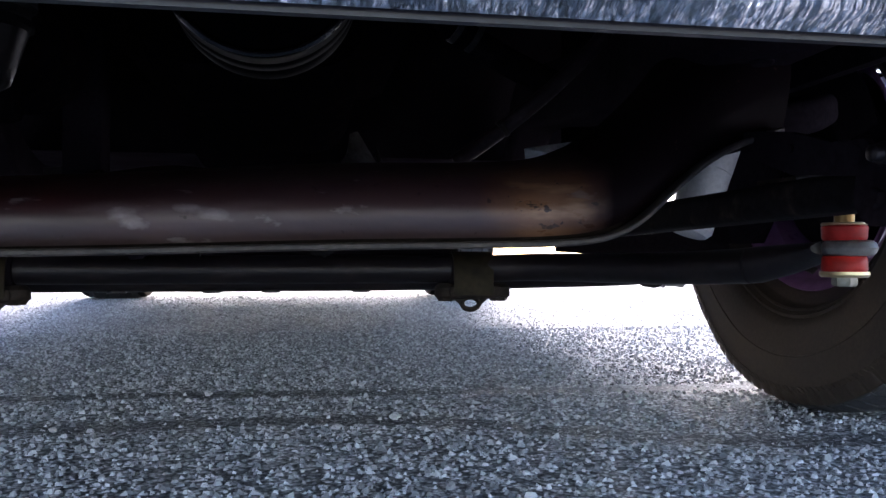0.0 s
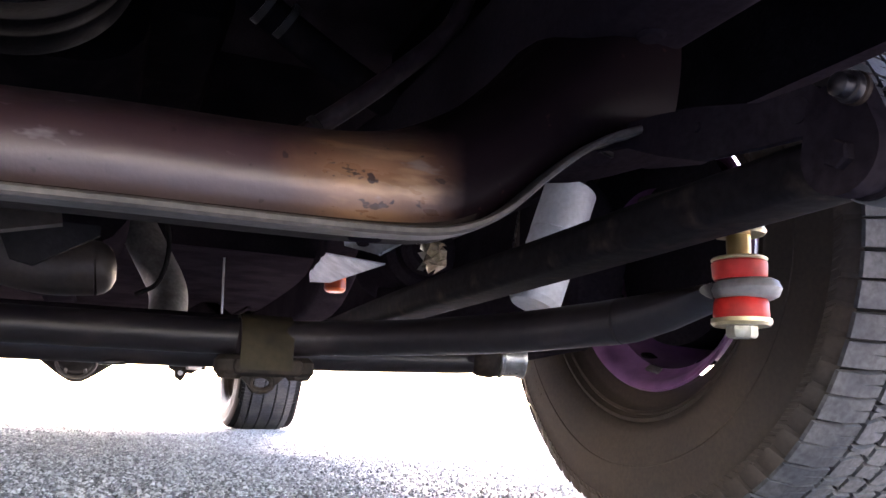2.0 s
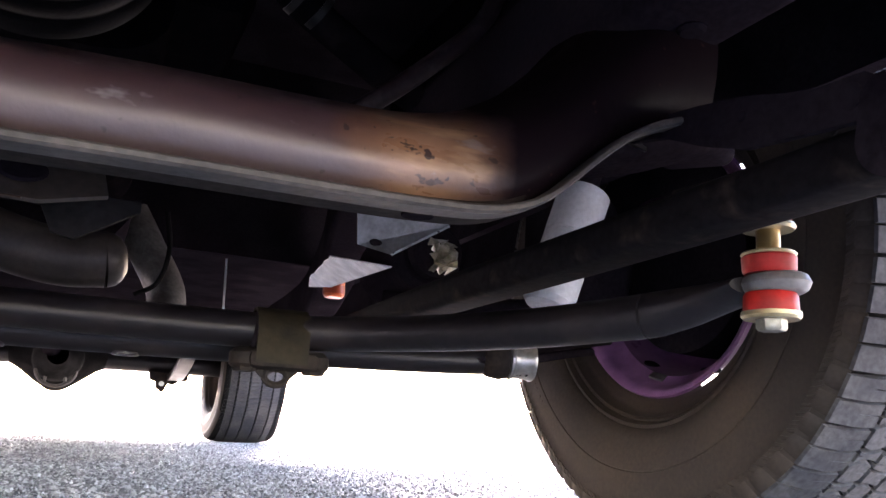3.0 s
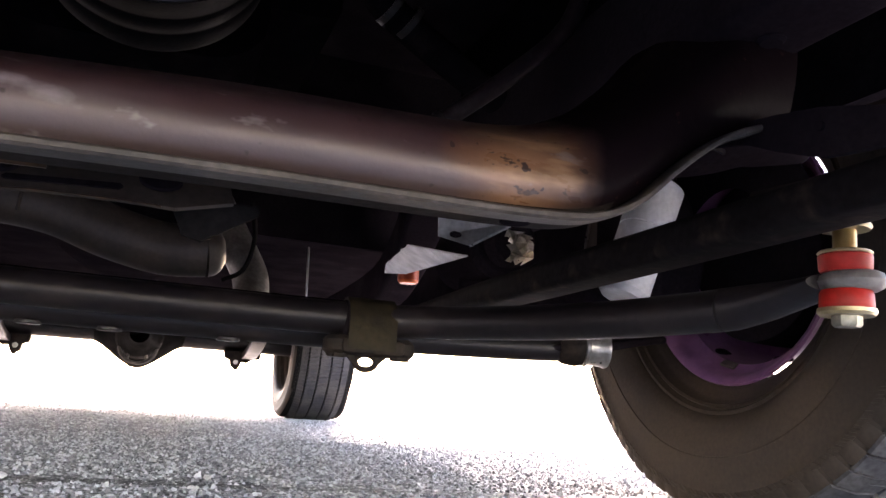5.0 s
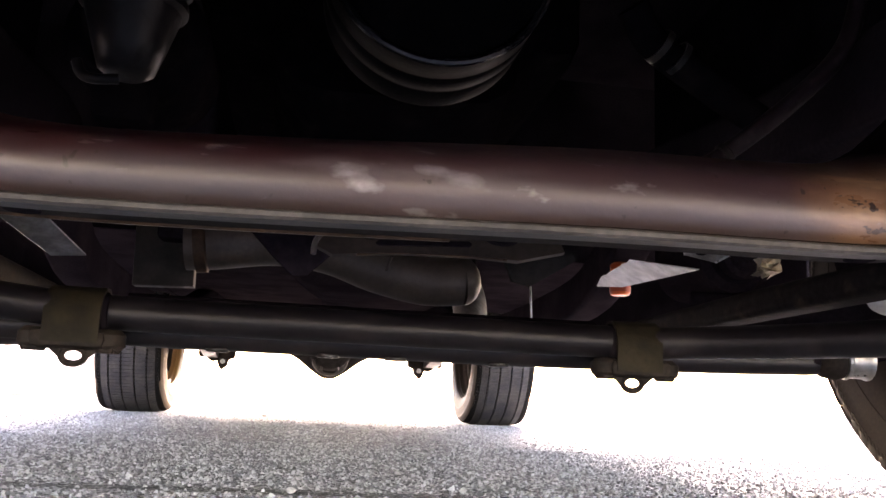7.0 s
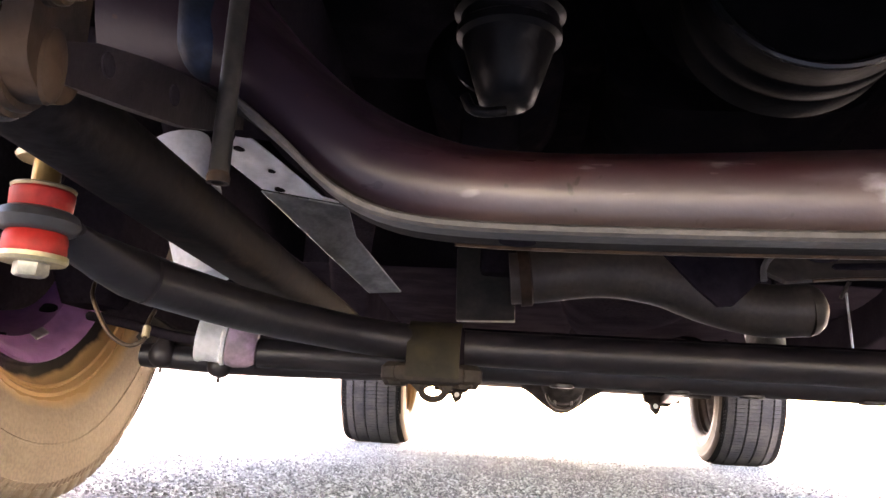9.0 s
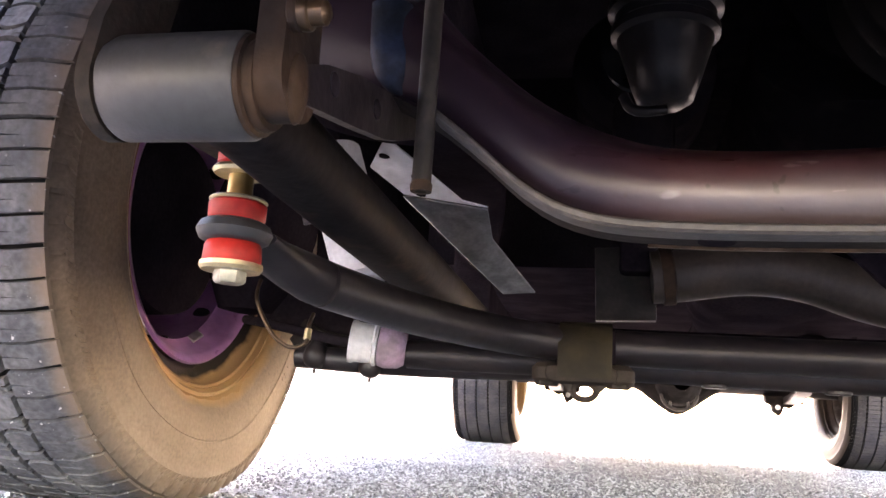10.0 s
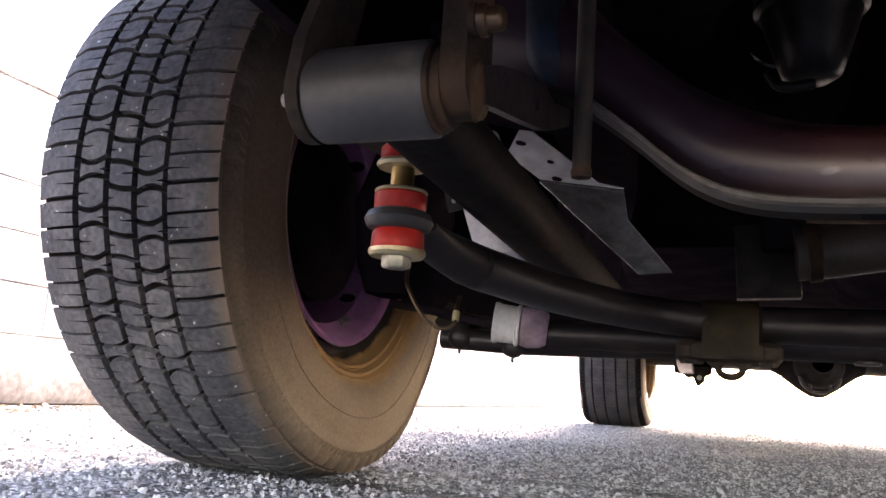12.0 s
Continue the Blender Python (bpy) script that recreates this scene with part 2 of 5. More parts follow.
BLACK_GREY = material("grey_black_paint", (0.027, 0.028, 0.0295), 0.48, second=(0.06, 0.053, 0.047), scale=55, contrast=(0.62, 0.70), bump=0.25, fine=0.18)
RUST = material("rusty_steel", (0.040, 0.023, 0.0145), 0.6, 0.0, second=(0.015, 0.0105, 0.009), scale=45, contrast=(0.4, 0.6), bump=0.6, bump_scale=180, fine=0.3, spec=0.12)
SADDLE = material("olive_rust", (0.027, 0.021, 0.0115), 0.6, second=(0.013, 0.0105, 0.007), scale=45, contrast=(0.4, 0.62), bump=0.6, bump_scale=180, fine=0.3, spec=0.12)
RED = material("red_polyurethane", (0.36, 0.016, 0.012), 0.45, second=(0.25, 0.014, 0.011), scale=40, bump=0.15, fine=0.15, spec=0.22)
ZINC = material("yellow_zinc", (0.55, 0.47, 0.30), 0.35, 0.85, second=(0.45, 0.36, 0.2), scale=40, bump=0.1, fine=0.1)
BOLT = material("dull_bolt_zinc", (0.30, 0.29, 0.24), 0.4, 0.6, second=(0.2, 0.19, 0.15), scale=90, bump=0.2, fine=0.15)
STEEL = material("bright_steel", (0.5, 0.5, 0.49), 0.3, 0.9, second=(0.35, 0.34, 0.32), scale=60, bump=0.1, fine=0.1)
PALE = material("pale_grey_sheet", (0.6, 0.61, 0.62), 0.45, second=(0.5, 0.5, 0.5), scale=14, bump=0.1, fine=0.1)
TAN = material("heat_tanned_pipe", (0.048, 0.037, 0.031), 0.5, 0.1, second=(0.030, 0.024, 0.021), scale=18, bump=0.2, fine=0.2)
TRAY = material("dusty_bracket_steel", (0.06, 0.047, 0.038), 0.5, 0.2, second=(0.035, 0.027, 0.023), scale=30, contrast=(0.4, 0.65), bump=0.3, fine=0.25)
ORANGE = material("orange_filter", (0.75, 0.12, 0.02), 0.4)
# near black and without gloss: the bay's shade is held in these colours
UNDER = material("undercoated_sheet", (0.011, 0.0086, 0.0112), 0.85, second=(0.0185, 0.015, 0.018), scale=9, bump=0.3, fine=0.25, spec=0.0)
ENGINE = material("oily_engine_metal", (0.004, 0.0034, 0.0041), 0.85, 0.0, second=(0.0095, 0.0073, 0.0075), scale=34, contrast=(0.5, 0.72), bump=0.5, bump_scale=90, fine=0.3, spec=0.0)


SEAMS = ((-0.5, 1.0, 0.135, 0.055, 0.034), (0.08, 0.62, -0.09, -0.29, 0.036), (-1.0, 1.0, 2.86, 2.86, 0.012))  # x from, x to, y from, y to, half width


def asphalt():
    m = bpy.data.materials.new("asphalt")
    m.use_nodes = True
    nt, L = m.node_tree, m.node_tree.links.new
    N = nt.nodes.new
    b = nt.nodes["Principled BSDF"]
    tc = N("ShaderNodeTexCoord")
    warp = N("ShaderNodeTexNoise")
    warp.inputs["Scale"].default_value = 90
    mixv = N("ShaderNodeMix")
    mixv.data_type = "VECTOR"
    mixv.inputs[0].default_value = 0.006
    L(tc.outputs["Object"], warp.inputs["Vector"])
    L(tc.outputs["Object"], mixv.inputs[4])
    L(warp.outputs["Color"], mixv.inputs[5])
    vor = N("ShaderNodeTexVoronoi")
    vor.inputs["Scale"].default_value = 175
    L(mixv.outputs[1], vor.inputs["Vector"])
    sep = N("ShaderNodeSeparateColor")
    L(vor.outputs["Color"], sep.inputs[0])
    tone = N("ShaderNodeValToRGB")
    el = tone.color_ramp.elements
    el[0].position, el[0].color = 0.0, (0.085, 0.086, 0.09, 1)
    el[1].position, el[1].color = 1.0, (0.76, 0.755, 0.74, 1)
    for p, c in ((0.4, 0.22), (0.7, 0.46), (0.9, 0.74)):
        e = el.new(p)
        e.color = (c * 1.03, c, c * 0.97, 1)
    L(sep.outputs[0], tone.inputs[0])
    gap = N("ShaderNodeMapRange")
    gap.inputs[1].default_value, gap.inputs[2].default_value, gap.inputs[3].default_value, gap.inputs[4].default_value = 0.3, 0.7, 1.0, 0.22
    L(vor.outputs["Distance"], gap.inputs[0])
    big = N("ShaderNodeTexNoise")
    big.inputs["Scale"].default_value, big.inputs["Detail"].default_value = 2.2, 8
    L(tc.outputs["Object"], big.inputs["Vector"])
    patch = N("ShaderNodeMapRange")
    patch.inputs[1].default_value, patch.inputs[2].default_value, patch.inputs[3].default_value, patch.inputs[4].default_value = 0.3, 0.7, 0.82, 1.15
    L(big.outputs[0], patch.inputs[0])
    # tar seams: two wavering bands that run across the car
    xyz = N("ShaderNodeSeparateXYZ")
    L(tc.outputs["Object"], xyz.inputs[0])
    wav = N("ShaderNodeTexNoise")
    wav.inputs["Scale"].default_value, wav.inputs["Detail"].default_value = 5.0, 7
    L(tc.outputs["Object"], wav.inputs["Vector"])
    seams = []
    for x0, x1, y0, y1, half in SEAMS:
        mid = N("ShaderNodeMapRange")
        mid.interpolation_type = "SMOOTHSTEP"
        mid.inputs[1].default_value, mid.inputs[2].default_value, mid.inputs[3].default_value, mid.inputs[4].default_value = x0, x1, y0, y1
        L(xyz.outputs[0], mid.inputs[0])
        a = N("ShaderNodeMath"); a.operation = "MULTIPLY_ADD"
        L(wav.outputs[0], a.inputs[0]); a.inputs[1].default_value = half * 1.6
        L(mid.outputs[0], a.inputs[2])
        d = N("ShaderNodeMath"); d.operation = "SUBTRACT"
        L(xyz.outputs[1], d.inputs[0]); L(a.outputs[0], d.inputs[1])
        e = N("ShaderNodeMath"); e.operation = "ABSOLUTE"
        L(d.outputs[0], e.inputs[0])
        f = N("ShaderNodeMapRange")
        f.inputs[1].default_value, f.inputs[2].default_value, f.inputs[3].default_value, f.inputs[4].default_value = half * 0.5, half, 0.4, 1.0
        L(e.outputs[0], f.inputs[0])
        seams.append(f.outputs[0])
    k = N("ShaderNodeMath"); k.operation = "MULTIPLY"
    L(seams[0], k.inputs[0]); L(seams[1], k.inputs[1])
    k1 = N("ShaderNodeMath"); k1.operation = "MULTIPLY"
    L(k.outputs[0], k1.inputs[0]); L(seams[2], k1.inputs[1])
    k2 = N("ShaderNodeMath"); k2.operation = "MULTIPLY"
    L(k1.outputs[0], k2.inputs[0]); L(gap.outputs[0], k2.inputs[1])
    k3 = N("ShaderNodeMath"); k3.operation = "MULTIPLY"
    L(k2.outputs[0], k3.inputs[0]); L(patch.outputs[0], k3.inputs[1])
    sc = N("ShaderNodeVectorMath"); sc.operation = "SCALE"
    L(tone.outputs[0], sc.inputs[0]); L(k3.outputs[0], sc.inputs["Scale"])
    L(sc.outputs[0], b.inputs["Base Color"])
    b.inputs["Roughness"].default_value = 0.8
    h = N("ShaderNodeMath"); h.operation = "MULTIPLY_ADD"
    L(vor.outputs["Distance"], h.inputs[0]); h.inputs[1].default_value = -1.0
    L(sep.outputs[1], h.inputs[2])
    bp = N("ShaderNodeBump")
    bp.inputs["Strength"].default_value, bp.inputs["Distance"].default_value = 0.8, 0.002
    L(h.outputs[0], bp.inputs["Height"])
    L(bp.outputs[0], b.inputs["Normal"])
    return m


def chip_stone():
    m = bpy.data.materials.new("stone_chips")
    m.use_nodes = True
    nt, L = m.node_tree, m.node_tree.links.new
    b = nt.nodes["Principled BSDF"]
    g = nt.nodes.new("ShaderNodeNewGeometry")
    r = nt.nodes.new("ShaderNodeValToRGB")
    el = r.color_ramp.elements
    el[0].color, el[1].color = (0.12, 0.12, 0.125, 1), (0.74, 0.735, 0.715, 1)
    for p, c in ((0.4, 0.30), (0.75, 0.55)):
        e = el.new(p)
        e.color = (c * 1.03, c, c * 0.97, 1)
    L(g.outputs["Random Per Island"], r.inputs[0])
    n = nt.nodes.new("ShaderNodeTexNoise")
    n.inputs["Scale"].default_value = 600
    mx = nt.nodes.new("ShaderNodeMix")
    mx.data_type, mx.blend_type = "RGBA", "MULTIPLY"
    mx.inputs[0].default_value = 0.5
    L(r.outputs[0], mx.inputs[6])
    L(n.outputs[0], mx.inputs[7])
    L(mx.outputs[2], b.inputs["Base Color"])
    b.inputs["Roughness"].default_value = 0.7
    return m


ASPHALT, CHIPS = asphalt(), chip_stone()
CONCRETE = material("pale_concrete", (0.64, 0.62, 0.59), 0.85, second=(0.5, 0.48, 0.45), scale=1.5, bump=0.3, fine=0.15)
BURGUNDY_DARK = material("dark_burgundy", (0.016, 0.009, 0.0105), 0.5, second=(0.038, 0.029, 0.029), scale=55, contrast=(0.55, 0.72), bump=0.5, fine=0.25, spec=0.15)
KERB = material("worn_kerb_concrete", (0.27, 0.26, 0.245), 0.85, second=(0.17, 0.16, 0.15), scale=9, contrast=(0.35, 0.65), bump=0.5, bump_scale=60, fine=0.3)
STEEL_DARK = material("dull_rim_steel", (0.16, 0.15, 0.14), 0.5, 0.5, second=(0.09, 0.08, 0.07), scale=30, fine=0.2)
RUST_DARK = material("dark_rusty_steel", (0.024, 0.0175, 0.014), 0.7, second=(0.013, 0.0105, 0.0095), scale=40, bump=0.5, fine=0.3, spec=0.15)
BRASS = material("brassy_zinc", (0.42, 0.29, 0.12), 0.3, 0.75, second=(0.26, 0.16, 0.06), scale=50, bump=0.1, fine=0.1)
BARE = material("bare_sheet_steel", (0.9, 0.9, 0.92), 0.42, 0.15, second=(0.7, 0.7, 0.72), scale=45, bump=0.4, bump_scale=90, fine=0.2)
BARE_DARK = material("dull_sheet_steel", (0.31, 0.31, 0.318), 0.4, 0.75, second=(0.20, 0.20, 0.204), scale=30, bump=0.3, fine=0.15)
UNDER_GREY = material("grey_undercoat", (0.016, 0.015, 0.015), 0.75, second=(0.009, 0.009, 0.009), scale=20, bump=0.3, fine=0.2, spec=0.01)
OILY = material("wet_oily_metal", (0.0055, 0.0048, 0.0054), 0.34, second=(0.011, 0.0092, 0.0092), scale=50, contrast=(0.5, 0.7), bump=1.0, bump_scale=60, fine=0.4, spec=0.12)
ENGINE_GREY = material("oily_grey_metal", (0.016, 0.014, 0.013), 0.5, 0.0, second=(0.008, 0.008, 0.008), scale=25, bump=0.3, fine=0.25, spec=0.15)
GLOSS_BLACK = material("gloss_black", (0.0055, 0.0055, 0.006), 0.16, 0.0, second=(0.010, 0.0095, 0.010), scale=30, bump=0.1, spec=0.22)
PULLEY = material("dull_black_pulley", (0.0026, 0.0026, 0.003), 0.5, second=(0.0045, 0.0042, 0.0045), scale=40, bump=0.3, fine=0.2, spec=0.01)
SEAM_DARK = material("dusty_tube", (0.022, 0.0185, 0.0165), 0.55, second=(0.013, 0.0115, 0.0105), scale=40, bump=0.2, fine=0.2, spec=0.2)
BLUE = material("blue_black_paint", (0.010, 0.017, 0.033), 0.5, second=(0.006, 0.009, 0.014), scale=40, contrast=(0.4, 0.6), bump=0.4, fine=0.3, spec=0.15)
ORANGE_DARK = material("dark_orange_print", (0.45, 0.06, 0.015), 0.4)
# pale tone that stands for daylight showing through a hole
HOLE_LIGHT = material("light_through_hole", (0.5, 0.5, 0.5), 0.4, 0.5)
PALE_STONE = material("pale_wall_stone", (0.52, 0.50, 0.48), 0.85, second=(0.40, 0.385, 0.37), scale=5, bump=0.5, bump_scale=40, fine=0.12)
RUBBER_SIDE = material("dark_sidewall", (0.028, 0.021, 0.0165), 0.65, second=(0.056, 0.039, 0.027), scale=6, contrast=(0.4, 0.75), bump=0.15, bump_scale=220, fine=0.2, spec=0.3)
OLD_ZINC = material("old_zinc_bolt", (0.085, 0.052, 0.03), 0.35, 0.7, second=(0.045, 0.03, 0.02), scale=60, bump=0.3, fine=0.2)
LITTER = material("dry_leaf_litter", (0.30, 0.16, 0.10), 0.8, second=(0.2, 0.15, 0.09), scale=60, contrast=(0.3, 0.7))
# blacker than the tread rubber, to deepen the shade between the blocks
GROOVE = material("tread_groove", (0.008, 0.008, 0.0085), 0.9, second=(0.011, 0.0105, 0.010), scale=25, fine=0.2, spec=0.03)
PEBBLE = material("pale_pebble", (0.55, 0.53, 0.5), 0.8, second=(0.42, 0.4, 0.38), scale=200, bump=0.4, bump_scale=400, fine=0.15)


def bumper_chrome():
    """Chrome with a rippled, water-streaked face."""
    m = material("bumper_chrome", (0.62, 0.65, 0.70), 0.1, 1.0, second=(0.35, 0.38, 0.43), scale=50, contrast=(0.45, 0.6))
    nt, L = m.node_tree, m.node_tree.links.new
    tc, mp, n = nt.nodes.new("ShaderNodeTexCoord"), nt.nodes.new("ShaderNodeMapping"), nt.nodes.new("ShaderNodeTexNoise")
    mp.inputs["Scale"].default_value = (420, 70, 70)
    n.inputs["Scale"].default_value, n.inputs["Detail"].default_value = 1.0, 3
    bp = nt.nodes.new("ShaderNodeBump")
    bp.inputs["Strength"].default_value, bp.inputs["Distance"].default_value = 1.0, 0.012
    L(tc.outputs["Object"], mp.inputs[0])
    L(mp.outputs[0], n.inputs["Vector"])
    L(n.outputs[0], bp.inputs["Height"])
    L(bp.outputs[0], nt.nodes["Principled BSDF"].inputs["Normal"])
    return m


STRAP = material("scuffed_plum_paint", (0.013, 0.0098, 0.0115), 0.45, second=(0.038, 0.028, 0.0275), scale=34, contrast=(0.52, 0.74), bump=0.6, bump_scale=120, fine=0.35, spec=0.25)
ARM = material("scuffed_black_arm", (0.0085, 0.0075, 0.0082), 0.7, second=(0.030, 0.0225, 0.019), scale=42, contrast=(0.55, 0.72), bump=0.35, bump_scale=150, fine=0.35, spec=0.03)
WORN_GREY = material("worn_grey_paint", (0.16, 0.16, 0.16), 0.42, second=(0.05, 0.05, 0.052), scale=40, contrast=(0.5, 0.7), bump=0.2, fine=0.2)
BOOT = material("dusty_lilac_rubber", (0.33, 0.22, 0.30), 0.6, second=(0.19, 0.14, 0.17), scale=40, fine=0.2)
CHROME = bumper_chrome()
PAINT = material("purple_body_paint", (0.10, 0.045, 0.10), 0.3, coat=0.6)


# ---- mesh helpers ----
def part(name, bm, mat, parent=None, label="", smooth=True):
    me = bpy.data.meshes.new(name)
    bmesh.ops.recalc_face_normals(bm, faces=bm.faces)
    bm.to_mesh(me)
    bm.free()
    me.materials.append(mat)
    if smooth:
        me.shade_smooth()
        me.set_sharp_from_angle(angle=radians(38))
    ob = new(name, me)
    if parent:
        ob.parent = parent
    if label:
        ob["label"] = label
    return ob


def thing(name, label, category, at=(0, 0, 0), group="", kind=""):
    ob = new(name)
    ob.location = at
    ob.empty_display_size = 0.02
    return tagged(ob, label, category, group, kind)


def box(size, at=(0, 0, 0), bevel=0.002, turn=(0, 0, 0), bm=None):
    bm = bm or bmesh.new()
    m = pose(*at, *turn) @ Matrix.Diagonal((*size, 1))
    r = bmesh.ops.create_cube(bm, size=1, matrix=m)
    if bevel:
        es = list({e for v in r["verts"] for e in v.link_edges})
        bmesh.ops.bevel(bm, geom=es, offset=bevel, segments=2, profile=0.5, affect="EDGES")
    return bm


def spline(pts, n):
    """Points of a smooth curve through pts, n to a span."""
    pts = [Vector(p) for p in pts]
    q = [pts[0] * 2 - pts[1], *pts, pts[-1] * 2 - pts[-2]]
    out = []
    for i in range(1, len(q) - 2):
        for k in range(n):
            t = k / n
            out.append(0.5 * (2 * q[i] + (q[i + 1] - q[i - 1]) * t + (2 * q[i - 1] - 5 * q[i] + 4 * q[i + 1] - q[i + 2]) * t * t + (3 * q[i] - q[i - 1] - 3 * q[i + 1] + q[i + 2]) * t ** 3))
    return out + [pts[-1]]


def sweep(pts, section, up=(0, 0, 1), bm=None, closed=True, scales=None):
    """A section (side, up) carried along pts."""
    bm = bm or bmesh.new()
    rings = []
    for i, p in enumerate(pts):
        d = (pts[min(i + 1, len(pts) - 1)] - pts[max(i - 1, 0)]).normalized()
        side = d.cross(Vector(up)).normalized()
        u = side.cross(d)
        k = scales[i] if scales else 1
        rings.append([bm.verts.new(p + side * a * k + u * b * k) for a, b in section])
    n = len(section)
    for r, s in zip(rings, rings[1:]):
        for j in range(n if closed else n - 1):
            bm.faces.new((r[j], r[(j + 1) % n], s[(j + 1) % n], s[j]))
    if closed:
        bm.faces.new(rings[0][::-1])
        bm.faces.new(rings[-1])
    return bm


def circle(r, n=20):
    return [(r * math.cos(2 * math.pi * k / n), r * math.sin(2 * math.pi * k / n)) for k in range(n)]


def rounded(w, h, r, n=4):
    out = []
    for cx, cy, a in ((w / 2 - r, h / 2 - r, 0), (-w / 2 + r, h / 2 - r, 90), (-w / 2 + r, -h / 2 + r, 180), (w / 2 - r, -h / 2 + r, 270)):
        out += [(cx + r * math.cos(radians(a + 90 * k / n)), cy + r * math.sin(radians(a + 90 * k / n))) for k in range(n + 1)]
    return out


def tube(pts, r, n=20, smooth=8, bm=None, up=(0, 0, 1)):
    return sweep(spline(pts, smooth) if len(pts) > 2 else [Vector(p) for p in pts], circle(r, n), up, bm)


def lathe(profile, m=None, n=32, bm=None):
    """profile: (along the axis z, radius)."""
    bm = bm or bmesh.new()
    m = m or Matrix()
    rings = [[bm.verts.new(m @ Vector((r * math.cos(2 * math.pi * k / n), r * math.sin(2 * math.pi * k / n), z))) for k in range(n)] if r > 1e-5 else [bm.verts.new(m @ Vector((0, 0, z)))] for z, r in profile]
    for a, b in zip(rings, rings[1:]):
        for k in range(n):
            f = [a[k % len(a)], a[(k + 1) % len(a)], b[(k + 1) % len(b)], b[k % len(b)]]
            f = list(dict.fromkeys(f))
            if len(f) > 2:
                bm.faces.new(f)
    return bm


def disc(r, h, m=None, n=24, b=0.001, bm=None):
    """A short bevelled cylinder from z = 0 to h."""
    return lathe([(0, 0), (0, r - b), (b, r), (h - b, r), (h, r - b), (h, 0)], m, n, bm)


def hexagon(r, h, m=None, bm=None):
    return lathe([(0, 0), (0, r), (h * 0.8, r), (h, r * 0.85), (h, 0)], m, 6, bm)


def plate(outline, thick, axis=(0, 1, 0), bm=None):
    """A flat sheet: 3D outline, thickened along axis."""
    bm = bm or bmesh.new()
    a = Vector(axis).normalized() * thick / 2
    f = [bm.verts.new(Vector(p) - a) for p in outline]
    g = [bm.verts.new(Vector(p) + a) for p in outline]
    n = len(f)
    bm.faces.new(f)
    bm.faces.new(g[::-1])
    for k in range(n):
        bm.faces.new((f[k], f[(k + 1) % n], g[(k + 1) % n], g[k]))
    return bm


ALONG_X = pose(0, 0, 0, 0, 90, 0)

# ---- ground ----
bm = bmesh.new()
bmesh.ops.create_grid(bm, x_segments=40, y_segments=40, size=300)
ground = part("ground", bm, ASPHALT, smooth=False)
tagged(ground, "weathered grey asphalt with coarse stone chips", "ground", kind="structure")


def scatter(name, count, x0, x1, y0, y1, lo, hi, seed, rise=0.5):
    """Many small angular stones lying on the ground, as one mesh."""
    r = np.random.RandomState(seed)
    n = 5
    c = np.stack([r.uniform(x0, x1, count), r.uniform(y0, y1, count)], 1)
    size = lo + (hi - lo) * r.beta(1.2, 4.0, count)
    for x0s, x1s, y0s, y1s, half in SEAMS[:2]:
        u = np.clip((c[:, 0] - x0s) / (x1s - x0s), 0, 1)
        mid = y0s + (y1s - y0s) * u * u * (3 - 2 * u) + half * 0.8
        size = np.where((np.abs(c[:, 1] - mid) < half * 0.9) & (r.uniform(0, 1, count) < 0.85), size * 0.25, size)
    ang = r.uniform(0, 6.283, count)[:, None] + (np.arange(n) * 6.283 / n)[None] + r.uniform(-0.3, 0.3, (count, n))
    rad = size[:, None] * r.uniform(0.5, 1.35, (count, n))
    px, py = c[:, :1] + rad * np.cos(ang), c[:, 1:] + rad * np.sin(ang) * r.uniform(0.45, 1.0, (count, 1))
    tilt = r.uniform(-0.7, 0.7, (count, 2))
    k = r.uniform(0.35, 0.75, (count, 1))
    tx, ty = c[:, :1] + (px - c[:, :1]) * k, c[:, 1:] + (py - c[:, 1:]) * k
    h = size[:, None] * rise * r.uniform(0.5, 1.6, (count, 1))
    tz = h + (tx - c[:, :1]) * tilt[:, :1] + (ty - c[:, 1:]) * tilt[:, 1:]
    low = np.stack([px, py, np.full_like(px, -0.0006)], 2)
    top = np.stack([tx, ty, tz], 2)
    v = np.concatenate([low, top], 1).reshape(-1, 3)
    base = (np.arange(count) * 2 * n)[:, None]
    side = np.stack([np.array([j, (j + 1) % n, n + (j + 1) % n, n + j]) for j in range(n)])
    quads = (base[:, :, None] + side[None]).reshape(-1, 4)
    caps = base + np.arange(n, 2 * n)[None]
    me = bpy.data.meshes.new(name)
    me.from_pydata(v.tolist(), [], quads.tolist() + caps.tolist())
    me.materials.append(CHIPS)
    return new(name, me)


chips = scatter("stone_chips", 52000, -1.05, 1.25, -0.55, 1.1, 0.0018, 0.0066, 1, 0.55)
tagged(chips, "angular grey stone chips standing out of the asphalt", "gravel", kind="stuff")
chips = scatter("stone_chips", 24000, -1.6, 1.6, 1.1, 3.2, 0.002, 0.006, 2, 0.5)
tagged(chips, "angular grey stone chips standing out of the asphalt", "gravel", kind="stuff")
chips = scatter("stone_chips", 14000, -3.0, -0.9, -0.8, 1.5, 0.002, 0.006, 3, 0.5)
tagged(chips, "angular grey stone chips standing out of the asphalt", "gravel", kind="stuff")


REAR_X, REAR_Y, R_TYRE = 0.807, 2.90, 0.329


# ---- wheels ----
def on_tread(a, x, r):
    return (x, r * math.sin(a), r * math.cos(a))


